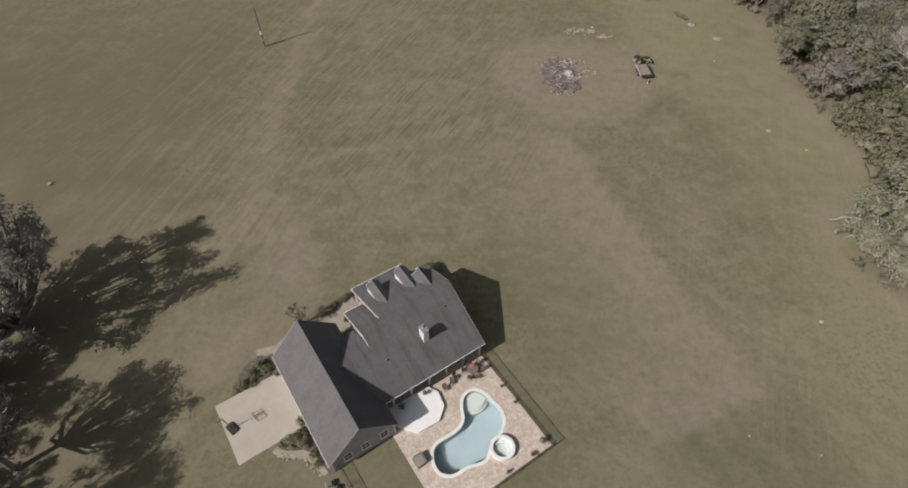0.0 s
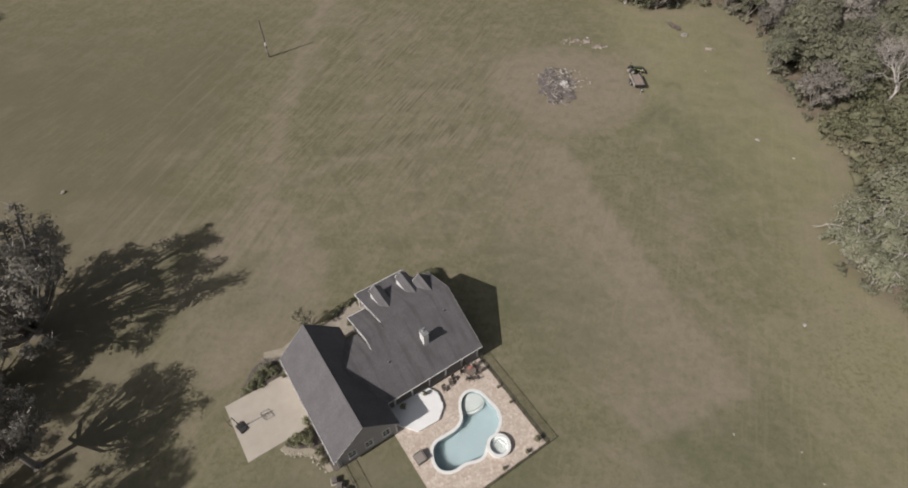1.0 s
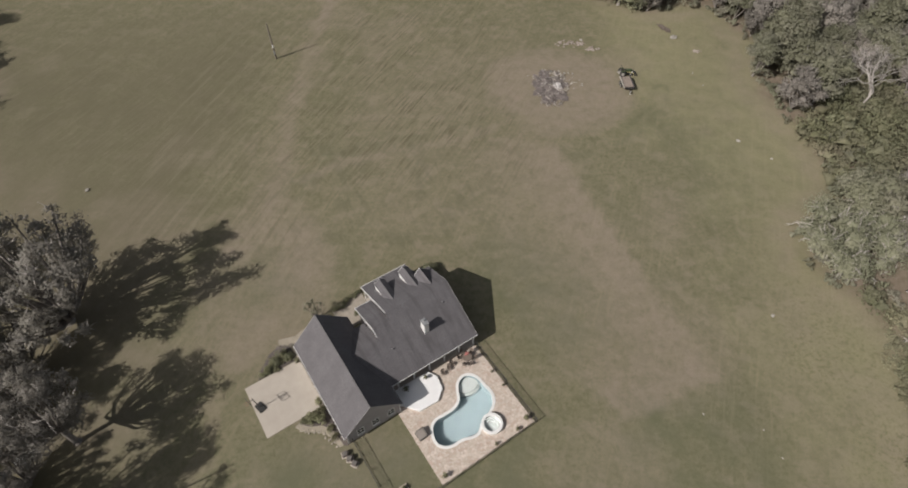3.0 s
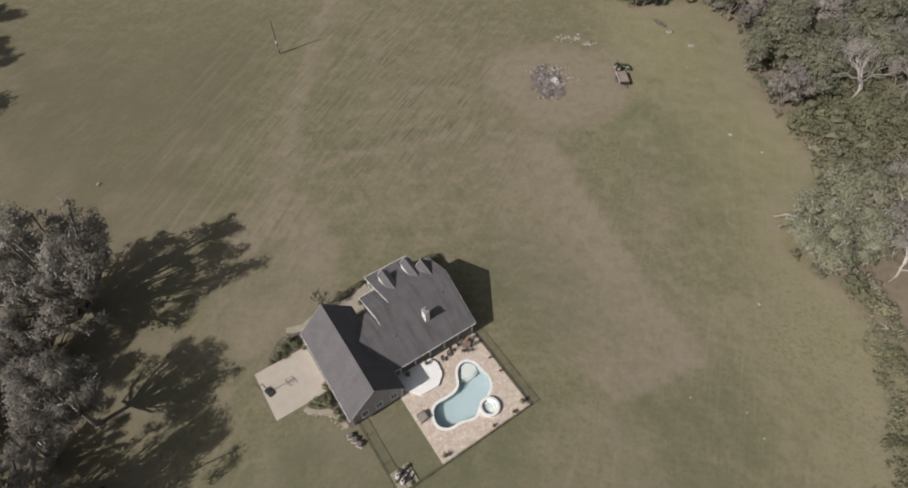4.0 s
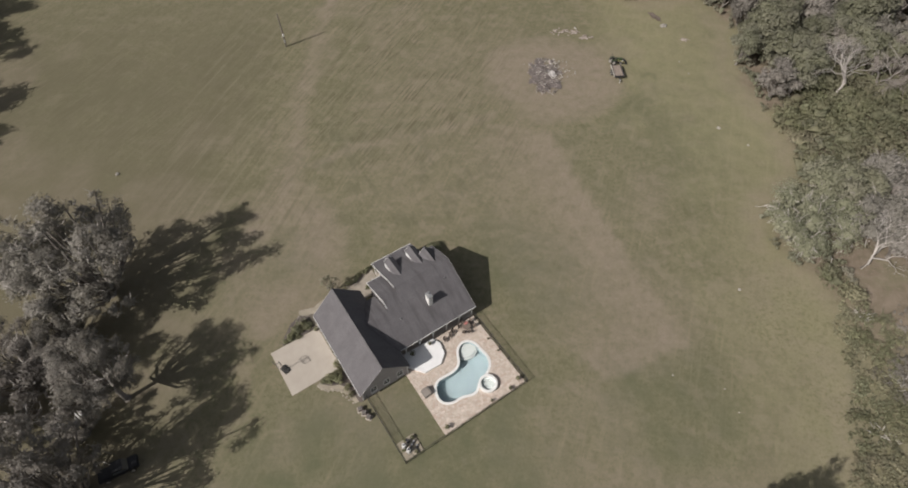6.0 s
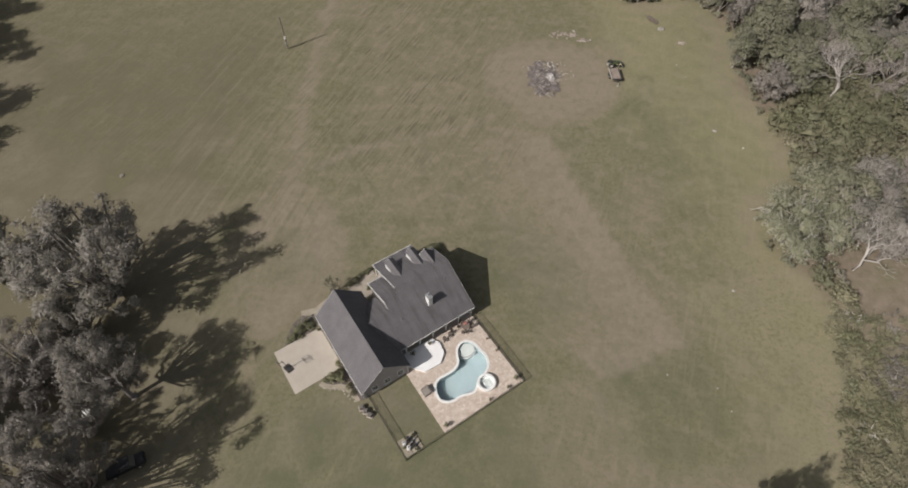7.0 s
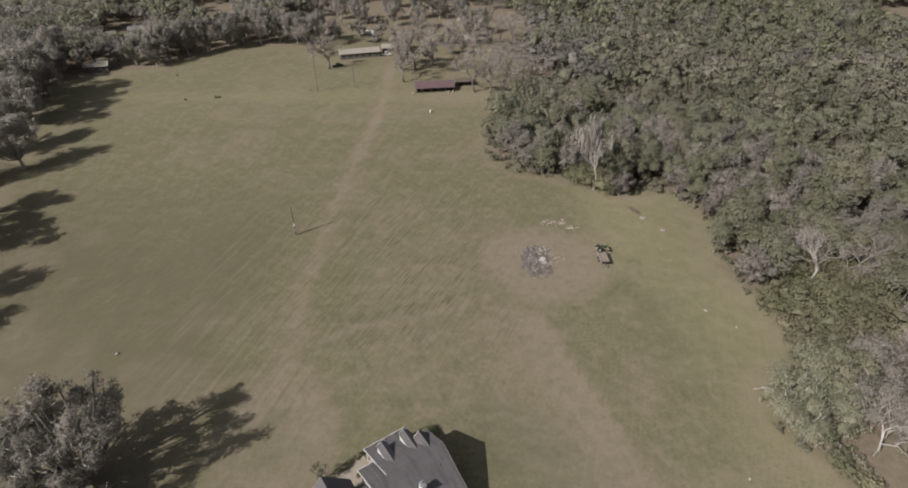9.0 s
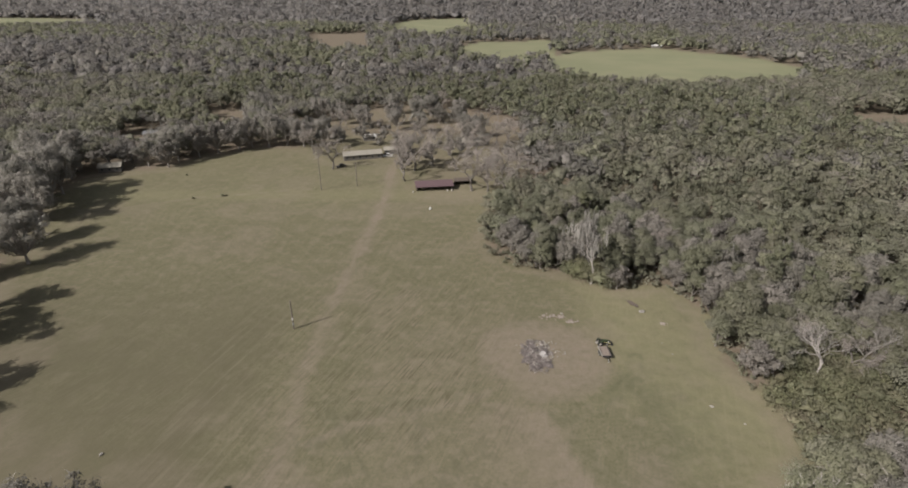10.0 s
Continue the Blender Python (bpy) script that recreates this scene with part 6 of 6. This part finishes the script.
def pile():
    e = thing("brush_pile", pose(20.7, 93.5, 0), "heap of cut branches and logs with pale ash in its middle", "brush pile")
    r = np.random.default_rng(33)
    bm = bmesh.new()
    bmesh.ops.create_icosphere(bm, subdivisions=4, radius=1)
    for v in bm.verts:
        q = 1 + 0.35 * noise.noise(v.co * 3)
        v.co = Vector((v.co.x * 1.1 * q + 0.9, v.co.y * 1.5 * q + 0.3, max(v.co.z, -0.05) * 0.55 * q))
    part("ash_heap", bm, ASH, e, "pale grey ash")
    bm = bmesh.new()
    bmesh.ops.create_icosphere(bm, subdivisions=4, radius=1)
    for v in bm.verts:
        q = 0.9 + 0.8 * noise.noise(v.co * 2.2 + Vector((5, 0, 0))) + 0.5 * noise.noise(v.co * 7)
        v.co = Vector((v.co.x * 3.3 * q - 0.6, v.co.y * 5.4 * q - 0.4, max(v.co.z, -0.05) * 0.35 * q))
    part("brush_litter", bm, BRUSH, e, "matted dark purple-brown twigs")
    first = []
    for k in range(5):
        vv, ff = [], []
        tube(vv, ff, [(-1, 0, 0), (-0.3, 0.06 * k, 0.05), (0.4, -0.05 * k, -0.02), (1, 0.04, 0.03)], [0.10, 0.09, 0.07, 0.04], 6)
        first.append(mesh_from("branch", [tuple(p) for p in vv], ff, (BRUSH, TWIGS, BARK, TWIGS, DEADWOOD)[k], True))
    for i in range(290):
        a, d = r.random() * 6.28, 4.4 * r.random() ** 0.62
        x, y = d * math.cos(a) * 0.88 - 0.5, d * math.sin(a) * 1.45 - 0.2
        o = new("branch", first[i % 5 if i % 3 else (i // 3) % 4])
        o.parent = e
        s = 0.2 + 0.75 * r.random() ** 1.6
        o.matrix_basis = pose(x, y, 0.12 + 0.75 * r.random() * max(0.1, 1 - d / 4.6), 0, r.normal() * 16, r.random() * 360) @ Matrix.Diagonal((s, s * 1.3, s, 1))
    chip = bmesh.new()
    bmesh.ops.create_icosphere(chip, subdivisions=1, radius=0.16, matrix=Matrix.Diagonal((1.3, 0.8, 0.5, 1)))
    chip = part("ash_clod", chip, STONE, e, "pale clod of ash", m=pose(2.6, 4.4, 0.05))
    for i in range(70):
        a, d = r.normal() * 0.75 + 1.25, 2.0 + 5.0 * r.random()
        again(chip, pose(d * math.cos(a), d * math.sin(a), 0.05, 0, 0, r.random() * 360) @ Matrix.Scale(0.5 + r.random(), 4))


pile()


def heap(x, y, sx, sy, h, material, name, label, seed):
    bm = bmesh.new()
    bmesh.ops.create_icosphere(bm, subdivisions=3, radius=1)
    for v in bm.verts:
        q = 0.9 + 0.7 * noise.noise(v.co * 2.2 + Vector((seed, 0, 0))) + 0.4 * noise.noise(v.co * 6 + Vector((seed, 0, 0)))
        v.co = Vector((v.co.x * sx * q, v.co.y * sy * q, max(v.co.z, -0.1) * h * q))
    return tagged(part(name, bm, material, None, m=pose(x, y, 0.0, 0, 0, 40 * seed)), label, "stone" if material is STONE else "heap")


def rubble(x, y, reach, count, label, seed):
    """Broken clods strewn round a low middle."""
    r = np.random.default_rng(seed)
    e = thing("rubble_heap", pose(x, y, 0), label, "heap", "rubble heaps")
    made = []
    for k in range(3):
        bm = bmesh.new()
        bmesh.ops.create_icosphere(bm, subdivisions=2, radius=0.3)
        for v in bm.verts:
            v.co = Vector((v.co.x * 1.3, v.co.y, v.co.z * 0.55)) * (0.8 + 0.6 * noise.noise(v.co * 5 + Vector((k, seed, 0))))
        made.append(part("clod", bm, (PALEDIRT, DIRT, PALEDIRT)[k], e, m=pose(r.normal() * 0.3, r.normal() * 0.3, 0.03)))
    for i in range(count):
        again(made[i % 3], pose(r.normal() * reach, r.normal() * reach * 0.6, 0.02, 0, 0, r.random() * 360) @ Matrix.Scale(0.3 + 0.9 * r.random() ** 2, 4))


for k, (x, y, reach, count) in enumerate(((31.2, 108.2, 0.8, 34), (29.0, 110.4, 0.7, 26), (26.0, 110.6, 1.6, 34), (55.0, 107.0, 0.9, 16))):
    rubble(x, y, reach, count, "pale pinkish clods of rubble strewn on the grass", 40 + k)
heap(51.1, 112.9, 0.8, 0.65, 0.4, STONE, "stone", "pale boulder lying in the grass", 5)
for k, (x, y, s) in enumerate(((54.0, 76.0, 0.45), (46.3, 37.3, 0.3), (-65.0, 63.7, 0.4), (29.4, 112, 0.4), (58.5, 71, 0.25), (52.5, 94, 0.2), (51.5, 98.5, 0.2), (32, 22.6, 0.14), (40.0, 17.0, 0.15), (33.5, 10.2, 0.14), (39, 20.5, 0.12))):
    heap(x, y, s, s * 0.7, s * 0.5, STONE, "stone", "pale stone lying in the grass", k + 9)
heap(49.9, 116.7, 2.2, 0.8, 0.35, BROWNWOOD, "fallen_log", "dark rotting log by the wood's edge", 3)
wt = thing("feed_tub", pose(-53.2, 16.8, 0), "white upturned tub under the oaks", "tub")
part("tub", rod(bmesh.new(), (0, 0, 0), (0, 0, 0.6), 0.7, 0.55, 18), WHITE, wt)
for x, y in ((-1.6, 209.6), (0.3, 209.9), (-16.0, 207.6)):
    wt = thing("feed_tub", pose(x, y, 0), "white plastic feed tub beside the barn", "tub", "feed tubs")
    part("tub", rod(bmesh.new(), (0, 0, 0), (0, 0, 0.6), 0.42, 0.35, 14), STONE, wt)
# plain drum added where an unidentified white object stands
wt = thing("white_barrel", pose(-8.2, 187.9, 0), "white drum standing in for an unclear white object on the pasture", "barrel")
part("drum", rod(bmesh.new(), (0, 0, 0), (0, 0, 0.9), 0.34, 0.34, 16), WHITE, wt)
for x, y, s in ((-106, 200, 0.7), (-95, 203, 0.9), (-93.5, 203.4, 0.6), (-58.8, 212, 0.4), (-122, 231, 0.6)):
    plant("shrub", SHRUB[int(abs(x)) % 3], x, y, s * 0.6, x, "low dark bush along the pasture's old fence line", "shrub", "pasture bushes")


def wheel(parent, x, y, r, w):
    t = part("tyre", rod(bmesh.new(), (x, y - w / 2, r), (x, y + w / 2, r), r, sides=20), RUBBER, parent)
    part("rim", rod(bmesh.new(), (x, y - w / 2 - 0.01, r), (x, y + w / 2 + 0.01, r), r * 0.55, sides=14), STONE, t)


tractor = thing("tractor", pose(36.6, 98.0, 0, 0, 0, 6), "small green farm tractor parked beside a trailer", "tractor")
part("hood", B(0.1, 1.5, -0.35, 0.35, 0.75, 1.25, bevel=0.08), GREENPAINT, tractor)
part("chassis", B(-1.0, 1.4, -0.22, 0.22, 0.45, 0.75), DARKMETAL, tractor)
part("seat", B(-0.75, -0.3, -0.25, 0.25, 0.95, 1.05, bevel=0.04), RUBBER, tractor)
part("seat_back", B(-0.82, -0.72, -0.25, 0.25, 1.05, 1.45, bevel=0.03), RUBBER, tractor)
for s in (-1, 1):
    part("fender", B(-1.05, -0.1, s * 0.62 - 0.2, s * 0.62 + 0.2, 1.18, 1.26, bevel=0.03), GREENPAINT, tractor)
    wheel(tractor, -0.6, s * 0.66, 0.62, 0.34)
    wheel(tractor, 1.15, s * 0.55, 0.36, 0.2)
    part("roll_bar", rod(bmesh.new(), (-0.95, s * 0.42, 0.9), (-0.95, s * 0.42, 2.2), 0.035), DARKMETAL, tractor)
part("roll_bar", rod(bmesh.new(), (-0.95, -0.42, 2.2), (-0.95, 0.42, 2.2), 0.035), DARKMETAL, tractor)
part("steering_wheel", rod(bmesh.new(), (-0.1, 0, 1.3), (-0.14, 0, 1.34), 0.2, sides=16), DARKMETAL, tractor)
part("tool_box", B(-1.55, -1.1, -0.5, 0.1, 0.6, 0.95, bevel=0.03), STONE, tractor)
part("front_weight", B(1.45, 1.75, -0.3, 0.3, 0.5, 0.85, bevel=0.03), WHITE, tractor)
part("loader_arm", rod(bmesh.new(), (0.3, -0.6, 1.1), (2.1, -0.6, 0.5), 0.06), YELLOW, tractor)
part("loader_arm", rod(bmesh.new(), (0.3, 0.6, 1.1), (2.1, 0.6, 0.5), 0.06), GREENPAINT, tractor)
part("bucket", prism(bmesh.new(), [(2.0, 0.15), (2.6, 0.1), (2.62, 0.2), (2.12, 0.25), (2.12, 0.7), (2.0, 0.7)], "y", -0.8, 0.8), DARKMETAL, tractor)

trailer = thing("trailer", pose(36.3, 94.1, 0, 0, 0, -88) @ Matrix.Scale(1.1, 4), "flat utility trailer with a weathered grey plank deck", "trailer")
bed = part("bed", B(-1.9, 1.9, -0.95, 0.95, 0.6, 0.66), DARKMETAL, trailer)
for k in range(9):
    part("plank", B(-1.88, 1.88, -0.94 + k * 0.21, -0.75 + k * 0.21, 0.662, 0.69), DIRT, bed)
for s in (-1, 1):
    part("side_rail", B(-1.9, 1.9, s * 0.97 - 0.04, s * 0.97 + 0.04, 0.6, 0.98), DARKMETAL if s > 0 else STONE, trailer)
    wheel(trailer, 0.45, s * 1.15, 0.36, 0.22)
    wheel(trailer, -0.4, s * 1.15, 0.36, 0.22)
part("front_rail", B(1.9, 1.96, -0.95, 0.95, 0.6, 0.98), DARKMETAL, trailer)
part("tongue", rod(bmesh.new(), (1.9, 0.0, 0.6), (3.2, 0, 0.5), 0.09), DARKMETAL, trailer)
part("jack", rod(bmesh.new(), (3.1, 0, 0.0), (3.1, 0, 0.9), 0.05), WHITE, trailer)


# ---- farm buildings ----
def shed(name, m, w, d, h, rise, roofing, label, category, open_front=False):
    e = thing(name, m, label, category)
    if open_front:
        n = int(w / 3)
        p0 = part("post", B(-0.08, 0.08, -0.08, 0.08, 0, h - 0.05), POLEWOOD, e, m=pose(-w / 2 + 0.2, -d / 2 + 0.2, 0))
        for i in range(1, n + 1):
            again(p0, pose(-w / 2 + 0.2 + i * (w - 0.4) / n, -d / 2 + 0.2, 0))
        part("back_wall", B(-w / 2, w / 2, d / 2 - 0.1, d / 2, 0, h), BROWNWOOD, e)
        for s in (-1, 1):
            part("side_wall", B(s * (w / 2 - 0.05) - 0.05, s * (w / 2 - 0.05) + 0.05, -d / 2 + 0.3, d / 2 - 0.1, 0, h - 0.05), BROWNWOOD, e)
    else:
        # walls coloured dark to stand for the shade they lie in
        part("wall", prism(bmesh.new(), [(-d / 2, 0), (d / 2, 0), (d / 2, h), (0, h + rise - 0.15), (-d / 2, h)], "x", -w / 2, w / 2), GREYBOARD, e)
        k = max(2, int(w / 3))
        for i in range(k):
            part("window", B(-w / 2 + (i + 0.5) * w / k - 0.4, -w / 2 + (i + 0.5) * w / k + 0.4, -d / 2 - 0.03, -d / 2 + 0.01, 0.9, 2.0), GLASS, e)
    part("roof", prism(bmesh.new(), chevron(-d / 2 - 0.5, h - 0.05, 0, h + rise, d / 2 + 0.5, h - 0.05, 0.12), "x", -w / 2 - 0.4, w / 2 + 0.4), roofing, e)
    return e


shed("barn", pose(-7.6, 213.6, 0, 0, 0, 8), 15.5, 8.0, 2.1, 1.3, REDROOF, "long low open barn with a dull red metal roof", "barn", True)
shed("lean_to", pose(4.9, 219.5, 0, 0, 0, 8), 7, 4, 2.0, 0.4, BROWNWOOD, "long low shed with a rusty brown roof beside the barn", "shed", True)
shed("farmhouse", pose(-45.3, 260.0, 0, 0, 0, 16), 19, 7, 2.7, 1.3, TANROOF, "single-storey farmhouse with a tan metal roof", "house")
shed("farm_shed", pose(-31.5, 268.5, 0, 0, 0, 8), 7, 5, 2.5, 1.2, TANROOF, "small shed with a tan metal roof", "shed")
shed("cottage", pose(-161, 239, 0, 0, 0, 15), 9.5, 6, 2.6, 1.4, TANROOF, "small tan roofed cottage among trees at the pasture's edge", "house")
shed("long_shed", pose(-186, 290, 0, 0, 0, 20), 15, 7, 2.8, 1.3, TANROOF, "long tan-roofed shed among trees", "shed")
shed("long_shed", pose(-172, 304, 0, 0, 0, 15), 11, 6, 2.8, 1.2, GREYMETAL, "pale metal-roofed shed among trees", "shed")
shed("white_shed", pose(-46.5, 296, 0, 0, 0, 12), 7, 4, 2.4, 1.0, WHITE, "small white-roofed shed behind the farmhouse", "shed")
shed("tan_house", pose(10, 285, 0, 0, 0, 10), 14, 8, 2.7, 1.5, TANROOF, "tan roofed house among bare trees", "house")


def truck(m, paint, label):
    e = thing("pickup_truck", m, label, "truck")
    part("body", B(-2.5, 2.5, -0.9, 0.9, 0.45, 1.0, bevel=0.1), paint, e)
    part("cab", prism(bmesh.new(), [(-0.6, 1.0), (1.3, 1.0), (0.8, 1.75), (-0.5, 1.75)], "y", -0.8, 0.8), GLASS, e)
    part("cab_roof", B(-0.55, 0.85, -0.82, 0.82, 1.75, 1.82, bevel=0.03), paint, e)
    for s in (-1, 1):
        wheel(e, -1.6, s * 0.85, 0.38, 0.24)
        wheel(e, 1.6, s * 0.85, 0.38, 0.24)


shed("white_house", pose(296, 826, 0, 0, 0, -15), 14, 8, 3.0, 1.6, WHITE, "small white house at the far field's edge", "house")
shed("white_house", pose(-430, 1160, 0, 0, 0, 20), 18, 10, 3.0, 2.0, WHITE, "white-roofed house among the far woods", "house")


truck(pose(-53, 243.5, 0, 0, 0, 40), DARKMETAL, "dark pickup truck parked by the farmhouse")
truck(pose(-32.5, 261.5, 0, 0, 0, 10), WHITE, "white pickup truck parked by the farmhouse")
truck(pose(-44.7, 9.4, 0, 0, 0, 28), CARPAINT, "black pickup truck parked under the oaks")
truck(pose(-50.2, 6.4, 0, 0, 0, 28), DARKMETAL, "black pickup truck parked under the oaks")
tower = thing("water_tower", pose(-1180, 3300, 0), "distant white water tower above the woods", "water tower")
part("stem", rod(bmesh.new(), (0, 0, 0), (0, 0, 34), 3.5, sides=14), WHITE, tower)
part("tank", rod(bmesh.new(), (0, 0, 34), (0, 0, 46), 9, 7, 18), WHITE, tower)
